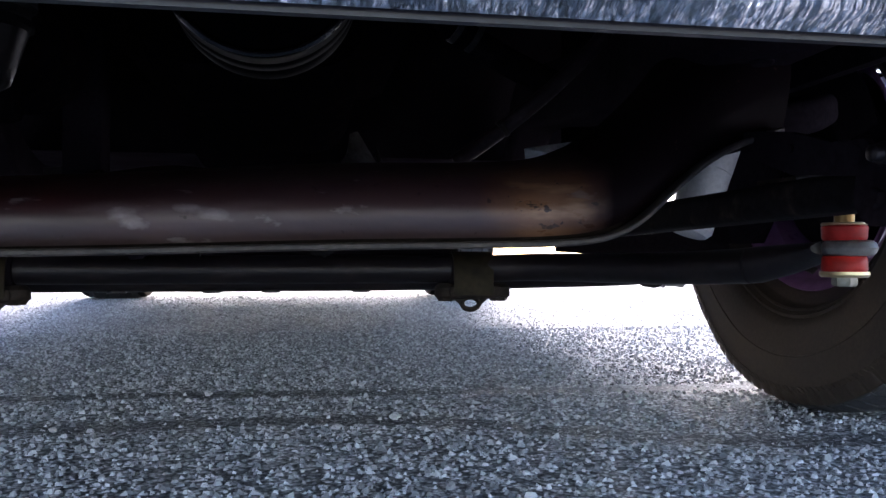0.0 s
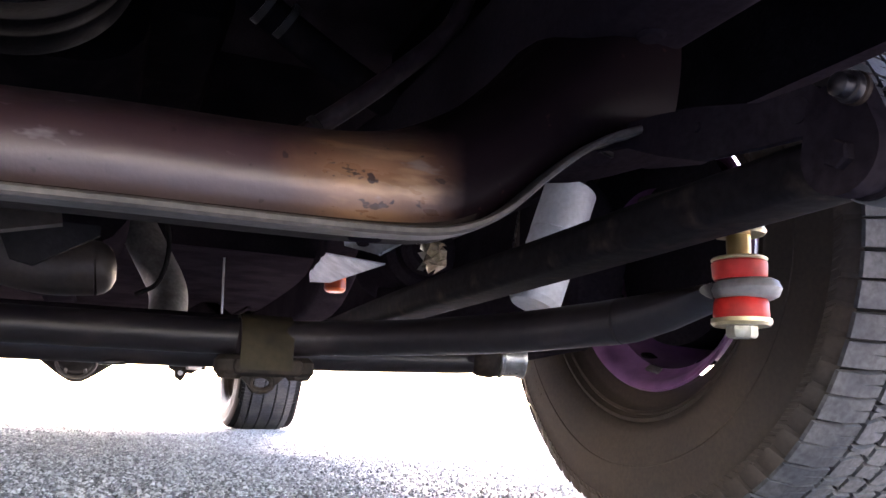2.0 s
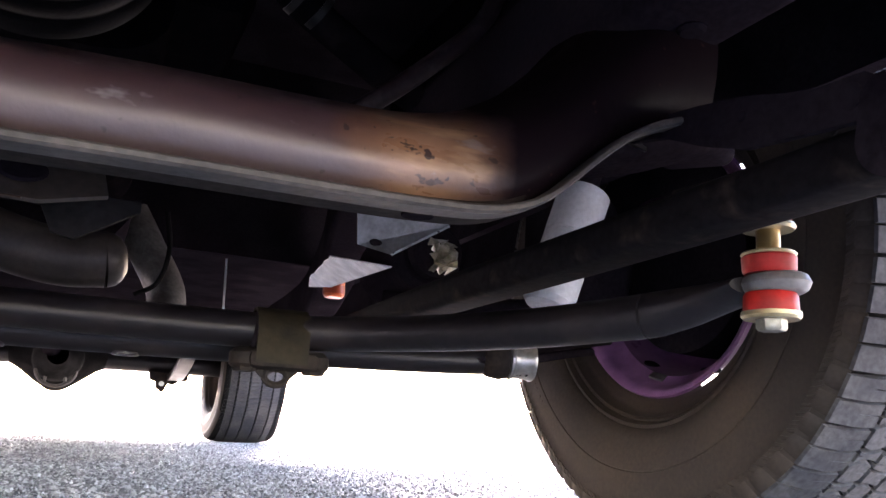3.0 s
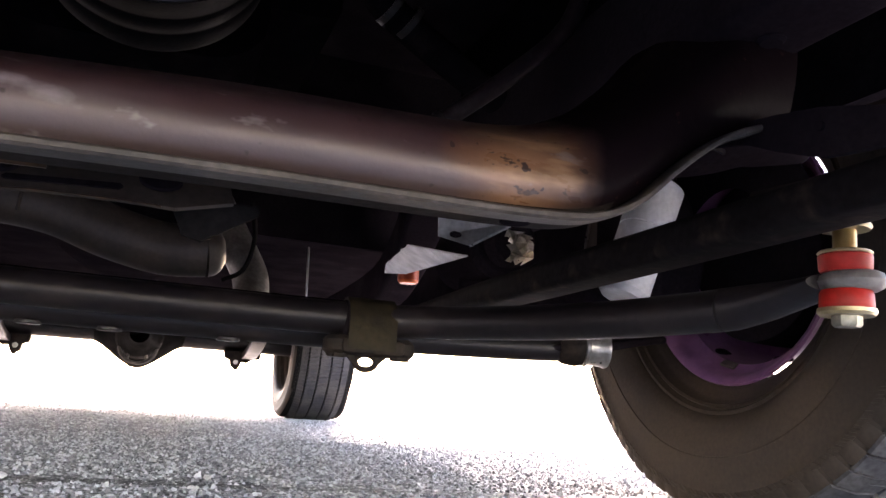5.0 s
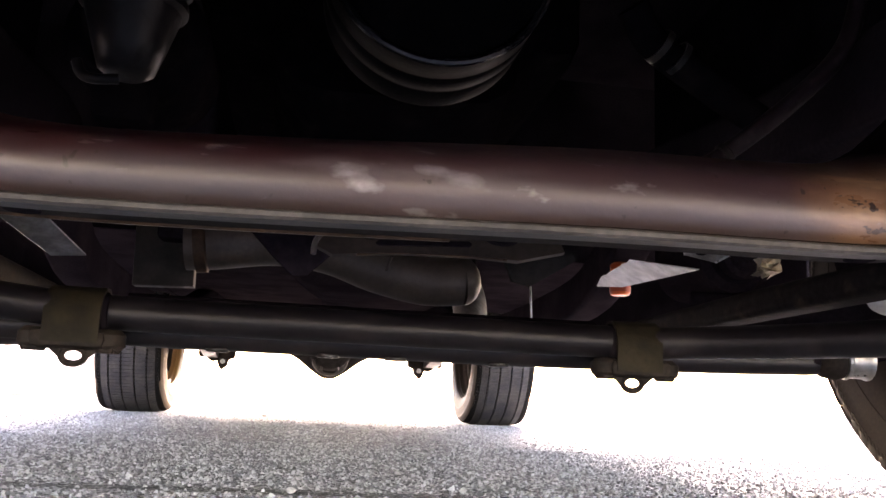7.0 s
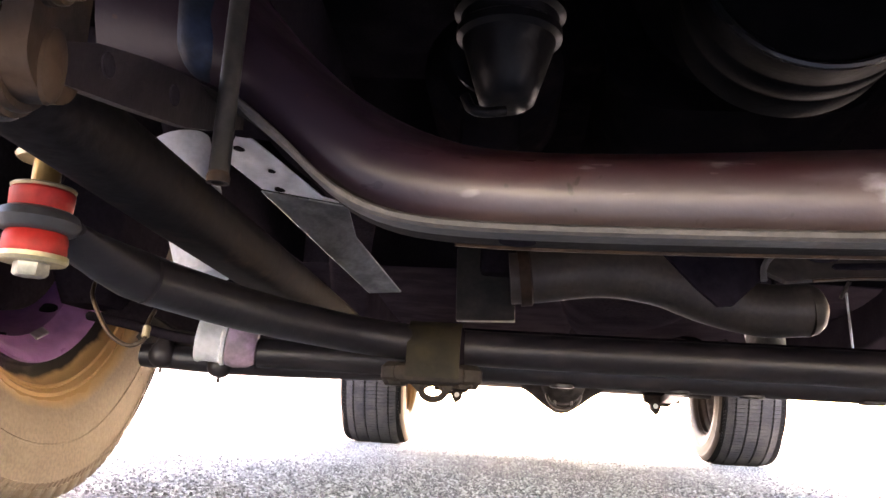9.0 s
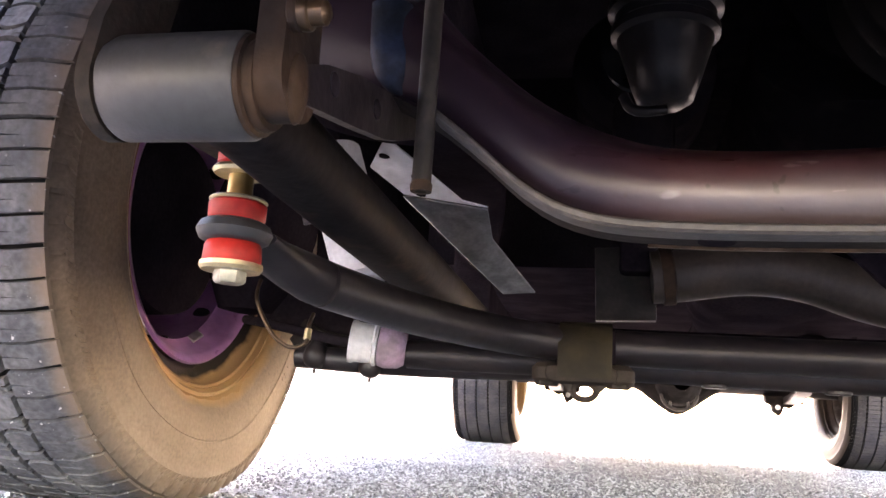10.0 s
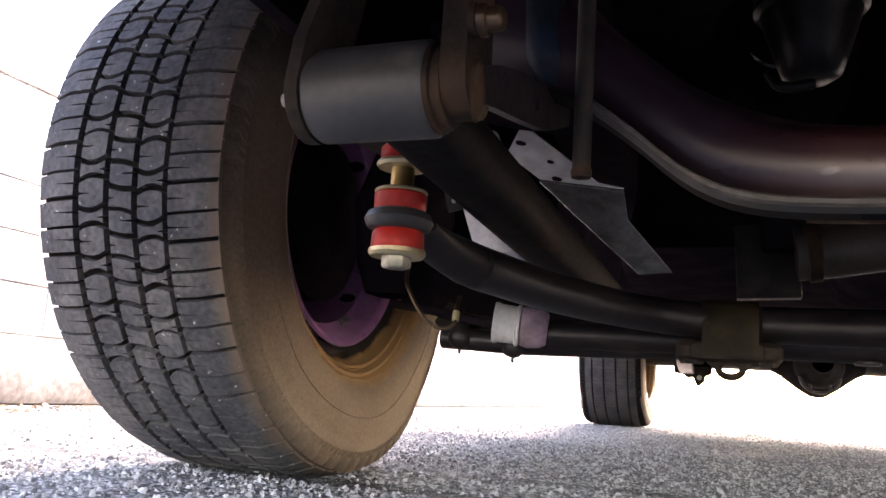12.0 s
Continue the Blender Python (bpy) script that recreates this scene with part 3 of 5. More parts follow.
def block(bm, outline, r0, r1, shrink=0.93):
    """A tread block: outline of (angle, across), from the carcass r0 up to r1, slightly tapered."""
    ca = sum(p[0] for p in outline) / len(outline)
    cx = sum(p[1] for p in outline) / len(outline)
    low = [bm.verts.new(on_tread(a, x, r0 if abs(x) < 0.085 else r0 - 0.004)) for a, x in outline]
    top = [bm.verts.new(on_tread(ca + (a - ca) * shrink, cx + (x - cx) * shrink, r1 - max(0, abs(x) - 0.082) * 0.32)) for a, x in outline]
    n = len(outline)
    bm.faces.new(top)
    for k in range(n):
        bm.faces.new((low[k], low[(k + 1) % n], top[(k + 1) % n], top[k]))


def tread_blocks(r):
    """Five rows: cut shoulders, and three rows where round-backed notched blocks alternate with waisted ones."""
    bm = bmesh.new()
    rng = random.Random(4)
    n = 44
    step = 2 * math.pi / n
    gap = step * 0.055
    rows = [(-0.0515, -0.0215, 1), (-0.0155, 0.0125, -1), (0.0185, 0.0495, 1)]
    for k in range(n):
        for j, (x0, x1, d) in enumerate(rows):
            a = k * step + step * 0.37 * j + rng.uniform(-0.03, 0.03) * step
            swell = step * (0.085 if j != 1 else 0.03)
            lean = step * (0.05 if j != 1 else -0.09)
            cut = a + step * (0.57 if j != 1 else 0.5)
            end = a + step
            us = [u / 6 for u in range(7)]
            wide = lambda u: 1 - (2 * u - 1) ** 2
            X = lambda u: x0 + (x1 - x0) * u
            line = lambda base, u, sgn: base + sgn * swell * wide(u) + lean * (u - 0.5)
            for lo, hi, sgn, side in ((a, cut, 1, d), (cut, end, -1, -d)):
                mid = (lo + hi) / 2 + lean * 0.3
                low = [(line(lo, u, -sgn) + gap, X(u)) for u in us]
                top = [(line(hi, u, sgn) - gap, X(u)) for u in us[::-1]]
                deep = 0.55 if sgn > 0 else 0.28
                w = step * 0.028
                if side > 0:
                    o = low + [(mid - w, x1), (mid, X(1 - deep)), (mid + w, x1)] + top
                else:
                    o = low + top + [(mid + w, x0), (mid, X(deep)), (mid - w, x0)]
                block(bm, o, r - 0.008, r - 0.0005 * rng.random(), 0.965)
    n2 = 74
    step = 2 * math.pi / n2
    for k in range(n2):
        for s in SIDES:
            a = k * step + (0.4 * step if s > 0 else 0)
            skew = step * 0.12 * s
            x0, x1 = s * 0.0560, s * 0.1085
            xm = (x0 + x1) / 2
            cut = step * (0.86 if k % 2 else 0.92)
            m = a + cut / 2
            o = [(a, x0), (a + skew * 0.4, xm), (a + skew, x1), (a + cut + skew, x1), (a + cut + skew * 0.4, xm), (a + cut, x0), (m + step * 0.04, x0), (m, x0 * 0.45 + x1 * 0.55), (m - step * 0.04, x0)]
            block(bm, o if s > 0 else o[::-1], r - 0.008, r - 0.0004 * rng.random(), 0.965)
    return bm


def tread_ribs(r):
    """Worn ribbed rear tread: five ribs with wavy edges."""
    bm = bmesh.new()
    n = 120
    edges = [(-0.124, -0.080), (-0.074, -0.030), (-0.024, 0.022), (0.028, 0.072), (0.078, 0.124)]
    for x0, x1 in edges:
        for k in range(n):
            a0, a1 = 2 * math.pi * k / n, 2 * math.pi * (k + 0.93) / n
            am = (a0 + a1) / 2
            w = 0.0016
            block(bm, [(a0, x0 + w), (am, x0 - w), (a1, x0 + w), (a1, x1 - w), (am, x1 + w), (a0, x1 - w)], r - 0.007, r, 0.99)
    return bm


def carcass(r, wide=1.0):
    """The tyre's skin: bead rings, a thin mould line, a raised hatch edge, and a bulge where it carries the car."""
    prof = [(-0.080, 0.186), (-0.084, 0.197), (-0.0875, 0.2005), (-0.094, 0.203), (-0.0995, 0.2045), (-0.1015, 0.2075), (-0.0990, 0.2095), (-0.1025, 0.2115), (-0.1065, 0.2135), (-0.1055, 0.2170), (-0.1105, 0.2195), (-0.1155, 0.228), (-0.119, 0.246), (-0.1195, 0.256), (-0.1195, 0.2592), (-0.1186, 0.2596), (-0.1186, 0.2608), (-0.1195, 0.2612), (-0.1178, 0.281), (-0.1155, 0.2935), (-0.1160, 0.2945), (-0.1145, 0.2975), (-0.1125, 0.304), (-0.109, 0.3105), (-0.104, r - 0.013), (-0.092, r - 0.0085), (-0.05, r - 0.0078)]
    prof = [(-0.060, 0.160), (-0.074, 0.166)] + [(x, q - 0.0125 * min(max((0.2945 - q) / 0.075, 0.0), 1.1)) for x, q in prof]
    bm = lathe([(x * wide, q) for x, q in prof] + [(-x * wide, q) for x, q in prof[::-1]], ALONG_X, 96)
    for v in bm.verts:
        v.co.x += math.copysign(sag(v.co), v.co.x)
    return bm


def sag(p):
    """How far the sidewall bulges out near the ground."""
    k = min(max((-p[2] - 0.19) / 0.12, 0.0), 1.0)
    return 0.010 * k * k * (3 - 2 * k) * (math.hypot(p[1], p[2]) > 0.225)


FRONT_TREAD, REAR_TREAD = tread_blocks(R_TYRE), tread_ribs(R_TYRE)
TYRE_MESH = {}


def shared(name, key, make, mat, parent, label="", turn=None):
    """A part whose mesh is made once and shared."""
    if key not in TYRE_MESH:
        ob = part(name, make(), mat, parent, label)
        TYRE_MESH[key] = ob.data
    else:
        ob = new(name, TYRE_MESH[key])
        ob.parent = parent
        if label:
            ob["label"] = label
    if turn:
        ob.matrix_basis = turn
    return ob


def wheel(label, at, s, front, steer=0.0):
    """s: +1 when the car's outside lies towards +x."""
    w = thing("wheel", label, "wheel", at, group="wheels of the car")
    w.rotation_euler = (0, 0, radians(steer))
    # walls at +x have less dust, and their shade is put into the colour
    dusty = s < 0
    skin = RUBBER_DUSTY if dusty else RUBBER_SIDE
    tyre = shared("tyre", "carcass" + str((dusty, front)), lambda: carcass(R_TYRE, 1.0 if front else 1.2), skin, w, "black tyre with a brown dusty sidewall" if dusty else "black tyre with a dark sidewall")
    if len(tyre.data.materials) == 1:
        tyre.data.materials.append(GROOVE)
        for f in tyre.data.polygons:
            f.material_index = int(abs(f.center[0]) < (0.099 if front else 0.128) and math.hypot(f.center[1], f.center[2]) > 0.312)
    flip = pose(0, 0, 0, 0, 0, 0 if s > 0 else 180)
    if front:
        shared("tread", "front" + str(s), lambda: FRONT_TREAD.copy(), DUSTY_TREAD if dusty else RUBBER_TREAD, tyre, "dark grey tread of scalloped blocks", flip)
        shared("shoulder_rib", "shoulder" + str(s), lambda: shoulder_nibs(-s), skin, tyre)
        for a0 in (1.72, 4.86):
            tagged(shared("raised_letters", "letters" + str((s, a0)), lambda: letter_bars(-s, a0), skin, tyre), kind="stuff")
    else:
        shared("tread", "rear", lambda: REAR_TREAD, RUBBER, tyre, "worn ribbed tread", flip)
    rim_profile = [(-0.074, 0.1585), (-0.0775, 0.1645), (-0.0815, 0.1675), (-0.085, 0.1655), (-0.0835, 0.161), (-0.075, 0.154), (-0.060, 0.149), (-0.051, 0.1385), (-0.02, 0.134), (0.012, 0.131), (0.03, 0.126), (0.042, 0.112), (0.05, 0.09), (0.05, 0.0)]
    rim = shared("rim", "rim" + str(s) + str(front), lambda: lathe([(s * a, b) for a, b in rim_profile], ALONG_X, 80), PURPLE if front else STEEL_DARK, w, "purple painted steel rim" if front else "dull steel rim")
    for k in range(8):
        a = 2 * math.pi * (k + (0.35 if s > 0 else -0.03)) / 8
        shared("rim_slot", "slot", lambda: disc(0.011, 0.003, Matrix.Diagonal((1.35, 0.8, 1, 1)), 14, 0.0005), UNDER, rim, "", Matrix.Translation((s * -0.034, 0.1355 * math.sin(a), 0.1355 * math.cos(a))) @ Matrix.Rotation(-a, 4, "X") @ pose(0, 0, -0.0006))
    if front:
        for a in (2.72, 3.55) if s < 0 else (2.9,):
            shared("balance_weight", "weight" + str(s), lambda: box((0.012, 0.026, 0.0045), (0, 0, 0), 0.0018), STEEL if s < 0 else STEEL_DARK, rim, "clipped-on steel balance weight", Matrix.Translation((s * -0.0545, 0.1415 * math.sin(a), 0.1415 * math.cos(a))) @ Matrix.Rotation(-a, 4, "X") @ pose(0, 0, 0.0005, 0, s * 35, 0))
    drum = shared("brake_drum", "drum" + str(s), lambda: lathe([(s * a, b) for a, b in [(-0.048, 0.0), (-0.048, 0.100), (-0.044, 0.109), (0.0, 0.111), (0.03, 0.111), (0.04, 0.0)]], ALONG_X, 48), UNDER, w, "black brake backing plate")
    return w


def shoulder_nibs(s):
    """Radial ribs over the rounded shoulder, and a ring of fine slanted hatching at the edge of the sidewall."""
    bm = bmesh.new()
    for n, fill, slant, rows in ((74, 0.84, 0.0, ((0.1136, 0.301), (0.109, 0.3105), (0.1042, 0.3175))), (190, 0.62, 0.022, ((0.1158, 0.2945), (0.1142, 0.2985), (0.1128, 0.3025)))):
        d = 2 * math.pi / n * fill
        for k in range(n):
            a = 2 * math.pi * k / n
            low, top = [], []
            for e in (0, 1):
                for i, (x, r) in enumerate(rows):
                    q = a + d * e + slant * i / 2
                    low.append(Vector((x, r * math.sin(q), r * math.cos(q))))
                    q = a + d * (0.12 + 0.76 * e) + slant * i / 2
                    top.append(Vector((x + 0.0011, (r + 0.0004) * math.sin(q), (r + 0.0004) * math.cos(q))))
            v, t = ([bm.verts.new((s * (p.x + sag(p)), p.y, p.z)) for p in g] for g in (low, top))
            for i in (0, 1):
                bm.faces.new((t[i], t[i + 1], t[i + 4], t[i + 3]))
                bm.faces.new((v[i], v[i + 1], t[i + 1], t[i]))
                bm.faces.new((v[i + 3], v[i + 4], t[i + 4], t[i + 3]))
            bm.faces.new((v[0], v[3], t[3], t[0]))
            bm.faces.new((v[2], v[5], t[5], t[2]))
    return bm


def letter_bars(s, a0):
    """Unreadable moulded writing: short raised bars in two arcs."""
    bm = bmesh.new()
    for k in range(7):
        a = a0 + k * 0.085
        for da, r0, r1 in ((0.0, 0.266, 0.290), (0.034, 0.266, 0.290), (0.017, 0.275, 0.280)):
            d = 0.011 if da != 0.017 else 0.03
            q = a + da - (0.012 if da == 0.017 else 0)
            low = [bm.verts.new((s * 0.1145, r * math.sin(p), r * math.cos(p))) for p, r in ((q, r0), (q + d, r0), (q + d, r1), (q, r1))]
            top = [bm.verts.new((s * (0.1195 - (0.26 < r) * (r - 0.262) * 0.11), r * math.sin(p), r * math.cos(p))) for p, r in ((q, r0), (q + d, r0), (q + d, r1), (q, r1))]
            bm.faces.new(top)
            for i in range(4):
                bm.faces.new((low[i], low[(i + 1) % 4], top[(i + 1) % 4], top[i]))
    return bm


for s, x, y, steer, label in ((-1, -0.832, -0.004, 0.6, "front wheel with a blocky tread, brown dusty sidewall and purple rim"), (1, 0.825, -0.075, 1.2, "front wheel with a blocky tread, dark sidewall and purple rim")):
    wheel(label, (x, y, R_TYRE - 0.003), s, True, steer)
for s in SIDES:
    wheel("rear wheel with a worn ribbed tread and dull rim", (s * REAR_X, REAR_Y, R_TYRE - 0.003), s, False)


# ---- front crossmember ----
def loft(stations, bm=None, cap=True):
    """Skin between equal lists of points."""
    bm = bm or bmesh.new()
    rings = [[bm.verts.new(p) for p in st] for st in stations]
    n = len(rings[0])
    for a, b in zip(rings, rings[1:]):
        for k in range(n):
            bm.faces.new((a[k], a[(k + 1) % n], b[(k + 1) % n], b[k]))
    if cap:
        bm.faces.new(rings[0][::-1])
        bm.faces.new(rings[-1])
    return bm


def profile(x, seam, top):
    """The half-round section of the beam between its seam and its top."""
    y = -0.529 + 0.073 * x * x
    h = top - seam
    pts = [(0.0155, 0.004), (0.0105, 0.11 * h), (0.007, 0.20 * h), (0.005, 0.29 * h), (0.0042, 0.42 * h), (0.0052, 0.54 * h), (0.0085, 0.635 * h), (0.0150, 0.725 * h), (0.0225, 0.80 * h), (0.033, 0.895 * h), (0.048, 0.99 * h), (0.070, 1.07 * h), (0.10, 1.1 * h), (0.118, 1.07 * h), (0.12, 0.8 * h), (0.075, 0.25 * h), (0.039, 0.012), (0.037, 0.001), (0.012, 0.001)]
    return [(x, y + a, seam + b) for a, b in pts]


SEAM = [(0, 0.2095, 0.268), (0.10, 0.2095, 0.268), (0.18, 0.2096, 0.2675), (0.23, 0.2106, 0.2705), (0.262, 0.2136, 0.280), (0.284, 0.2205, 0.291), (0.302, 0.232, 0.303), (0.318, 0.2465, 0.317), (0.334, 0.260, 0.332), (0.350, 0.272, 0.350), (0.370, 0.283, 0.375), (0.40, 0.294, 0.412), (0.43, 0.303, 0.445)]
LEAN = (0.004, 0.010)  # the seam and the top hang a little lower at one end


def smooth_rows(rows, n):
    return [tuple(v) for v in spline(rows, n)]


half_rows = smooth_rows(SEAM, 4)


def at_row(x, k):
    """The seam's (k = 1) or the top's (k = 2) height at x along the beam."""
    far = abs(x) - (0.008 * min(max((x - 0.20) / 0.06, 0.0), 1.0) if x > 0 else 0.0)
    return float(np.interp(far, [r[0] for r in half_rows], [r[k] for r in half_rows])) + LEAN[k - 1] * math.tanh(x / 0.15)


all_rows = [(x, at_row(x, 1), at_row(x, 2)) for x in [-0.43 + 0.0086 * k for k in range(101)]]
cross = thing("crossmember", "burgundy pressed steel crossmember with a pale worn seam", "crossmember")
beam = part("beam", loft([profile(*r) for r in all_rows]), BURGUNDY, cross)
# faces that look down take the shade-dark tone
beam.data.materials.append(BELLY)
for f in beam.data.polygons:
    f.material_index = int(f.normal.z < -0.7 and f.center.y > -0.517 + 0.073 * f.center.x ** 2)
part("back_edge", loft([[(x, -0.4925 + 0.073 * x * x + a, at_row(x, 1) + b) for a, b in ((0, -0.0006), (0.0012, -0.0006), (0.0012, 0.001), (0, 0.001))] for x in [-0.24 + 0.02 * k for k in range(13)]]), OLD_ZINC, cross, "thin bright back edge")


def lip(x, seam, top):
    y = -0.529 + 0.073 * x * x
    return [(x, y + a, seam + b) for a, b in ((0.0, 0.0005), (0.0, 0.0028), (0.0015, 0.0042), (0.009, 0.0044), (0.014, 0.0044), (0.016, 0.003), (0.016, -0.0005), (0.0015, -0.0008))]


part("seam_flange", loft([lip(*r) for r in all_rows if -0.35 < r[0] < 0.43]), SEAM_GREY, cross, "pale worn seam flange")
for x in (0.235, -0.21):
    part("drain_hole", disc(0.0085, 0.0015, pose(x, -0.503, at_row(x, 1) - 0.0003), 20, 0.0003), UNDER, cross)
for s in SIDES:
    # strap from the beam's end forward to the pivot
    st = []
    run = ((0.394, -0.47, 0.300, 0.010), (0.396, -0.50, 0.296, 0.014), (0.398, -0.528, 0.288, 0.024), (0.40, -0.56, 0.2795, 0.030), (0.40, -0.603, 0.2705, 0.022), (0.40, -0.634, 0.268, 0.023), (0.40, -0.638, 0.268, 0.017))
    if s < 0:
        run = ((0.376, -0.43, 0.289, 0.022), (0.374, -0.48, 0.272, 0.032), (0.372, -0.515, 0.261, 0.035), (0.371, -0.56, 0.250, 0.034), (0.371, -0.60, 0.240, 0.028), (0.373, -0.622, 0.234, 0.020))
    for x, y, z, h in run:
        if s < 0:
            z, h = z + 0.14 * h, 0.72 * h
        st.append([(s * (x - 0.0025), y, z + h / 2), (s * (x + 0.0025), y, z + h / 2), (s * (x + 0.0025), y, z - h / 2), (s * (x - 0.0025), y, z - h / 2)])
    # the strap at +x is darker, its shade put into the colour
    strap = part("strap", loft(st), STRAP if s < 0 else UNDER, cross, "dark strap with punched holes")
    for x, y, z, r in ((0.40, -0.626, 0.270, 0.0065), (0.399, -0.56, 0.283, 0.003)) if s > 0 else ((0.371, -0.592, 0.249, 0.005), (0.3715, -0.533, 0.262, 0.005)):
        part("punched_hole", disc(r, 0.0064, pose(s * x, y, z) @ ALONG_X @ pose(0, 0, -0.0032), 16, 0.0002), UNDER, cross)
    # outer arm of the beam running to the wheel
    web = [(s * 0.36, -0.40, 0.31), (s * 0.41, -0.42, 0.31), (s * 0.47, -0.43, 0.325), (s * 0.53, -0.38, 0.345)]
    part("outer_arm", sweep(spline(web, 4), rounded(0.06, 0.03, 0.01)), UNDER, cross)

# ---- frame rails ----
for s in SIDES:
    rail = thing("frame_rail", "black steel frame rail beneath the car", "frame rail", group="frame rails")
    part("front_rail", sweep(spline([(s * 0.40, -0.60, 0.40), (s * 0.40, -0.40, 0.40), (s * 0.42, -0.1, 0.42), (s * 0.45, 0.25, 0.46), (s * 0.52, 0.6, 0.40), (s * 0.56, 1.0, 0.36), (s * 0.56, 2.0, 0.36), (s * 0.50, 2.5, 0.48), (s * 0.48, 2.95, 0.55), (s * 0.48, 3.6, 0.5)], 4), rounded(0.07, 0.09, 0.01)), UNDER, rail)
    part("gusset", plate([(s * 0.36, -0.45, 0.36), (s * 0.42, -0.45, 0.36), (s * 0.42, -0.45, 0.30), (s * 0.38, -0.45, 0.31)], 0.006), BLACK, rail)
    for y in (-0.52, -0.36):
        part("rivet", disc(0.009, 0.006, pose(s * 0.40, y, 0.351), 14, 0.002), UNDER, rail)

# ---- anti-roll bar ----
bar = thing("sway_bar", "black painted round steel anti-roll bar", "sway bar")
half_bar = [(0.455, -0.365, 0.2035), (0.42, -0.285, 0.198), (0.38, -0.205, 0.1955), (0.33, -0.148, 0.193), (0.27, -0.124, 0.191), (0.20, -0.12, 0.190), (0.1, -0.12, 0.190)]
LINK = {1: (0.497, -0.482, -0.0065), -1: (0.4815, -0.443, 0.0)}  # x, y and height of each link against the bar


def bar_end(p, s):
    """The bar's run, drawn out to meet the link of its side."""
    k = min(max((p[0] - 0.33) / 0.15, 0.0), 1.0)
    return (s * (p[0] + k * (LINK[s][0] - 0.484)), p[1] + k * (LINK[s][1] + 0.446), p[2] + k * LINK[s][2])


pts = [bar_end(p, 1) for p in half_bar] + [bar_end(p, -1) for p in half_bar[::-1]]
part("bar", tube(pts, 0.0165, 24, 6), BLACK, bar)
for s in SIDES:
    eye = lathe([(0.2138, 0.006), (0.2138, 0.0175), (0.2155, 0.0205), (0.2202, 0.0225), (0.225, 0.0205), (0.2267, 0.0175), (0.2267, 0.006)], pose(s * LINK[s][0] + (0.004 if s > 0 else 0.0), LINK[s][1], LINK[s][2]) @ Matrix.Diagonal((0.88 if s > 0 else 1.0, 1.12, 1, 1)), 28)
    # the eye at +x is worn, and paled further for the light it catches
    part("eye", eye, BLACK_GREY if s < 0 else WORN_GREY, bar, "flattened grey eye")
    neck = []
    for x, y, z, w, h in ((0.482, -0.437, 0.2202, 0.0190, 0.0066), (0.477, -0.415, 0.2155, 0.0182, 0.0095), (0.468, -0.392, 0.2095, 0.0174, 0.0140), (0.459, -0.373, 0.2050, 0.0170, 0.0166), (0.451, -0.356, 0.2028, 0.0169, 0.0168), (0.444, -0.340, 0.2016, 0.0150, 0.0150)):
        mid = bar_end((x, y, z), s)
        neck.append([(mid[0] + s * a, mid[1] - 0.3 * a, mid[2] + b) for a, b in ((w * math.cos(q), h * math.sin(q)) for q in (math.pi * k / 9 for k in range(18)))])
    part("neck", loft(neck), BLACK, bar)

    c = thing("bar_clamp", "rusty steel bracket clamping the anti-roll bar", "clamp", group="clamps of the anti-roll bar")
    cx, cy = (0.259, -0.12) if s > 0 else (0.280, -0.128)
    arch = [(s * cx, cy + a * 1.08, 0.19 + b) for a, b in ((-0.0215, -0.03), (-0.022, 0.0), (-0.017, 0.014), (-0.006, 0.0215), (0.006, 0.0215), (0.017, 0.014), (0.022, 0.0), (0.0215, -0.03))]
    saddle = loft([[(s * (cx + w), y, z) for w, (x, y, z) in ((-0.024, p), (0.024, p))] + [(s * (cx + w), cy + (y - cy) * 0.86, 0.19 + (z - 0.19) * 0.88) for w, (x, y, z) in ((0.024, p), (-0.024, p))] for p in arch])
    part("saddle", saddle, SADDLE, c, "olive-brown rusty saddle")
    part("flange", box((0.066, 0.046, 0.017), (s * (cx + 0.003), cy, 0.1635), 0.007), RUST_DARK, c)
    for dx in (-0.03, 0.034):
        part("ear", disc(0.0145, 0.02, pose(s * (cx + dx), cy - 0.004, 0.1535), 22, 0.005), RUST_DARK, c)
    part("bushing", disc(0.0192, 0.054, pose(s * cx, cy, 0.189) @ ALONG_X @ pose(0, 0, -0.027), 28, 0.003), UNDER, c, "black rubber bushing")
    for dx in (-0.03, 0.034):
        part("bolt", hexagon(0.0115, 0.014, pose(s * (cx + dx), cy - 0.005, 0.160) @ pose(0, 0, 0, 180, 0, 0) @ pose(0, 0, -0.006)), RUST_DARK, c)
    ring = [(s * (cx + 0.0105 * math.cos(a)), cy - 0.002, 0.149 + 0.0075 * math.sin(a)) for a in (2 * math.pi * k / 20 for k in range(21))]
    part("eyelet_tab", plate([(s * (cx - 0.024), cy - 0.002, 0.157), (s * (cx - 0.011), cy - 0.002, 0.1455), (s * (cx - 0.0115), cy - 0.002, 0.155), (s * (cx + 0.0115), cy - 0.002, 0.155), (s * (cx + 0.011), cy - 0.002, 0.1455), (s * (cx + 0.024), cy - 0.002, 0.157)], 0.004), RUST_DARK, c)
    part("eyelet", sweep([Vector(p) for p in ring], circle(0.0032, 8), (0, 1, 0)), RUST_DARK, c)

    link = thing("end_link", "bar link with red bushings and brass washers", "end link", (s * LINK[s][0], *LINK[s][1:]), group="end links")
    part("bolt_head", hexagon(0.0098, 0.0085, pose(0, 0, 0.1975, 180, 0, 20)), BOLT, link, "dull zinc-plated bolt head")
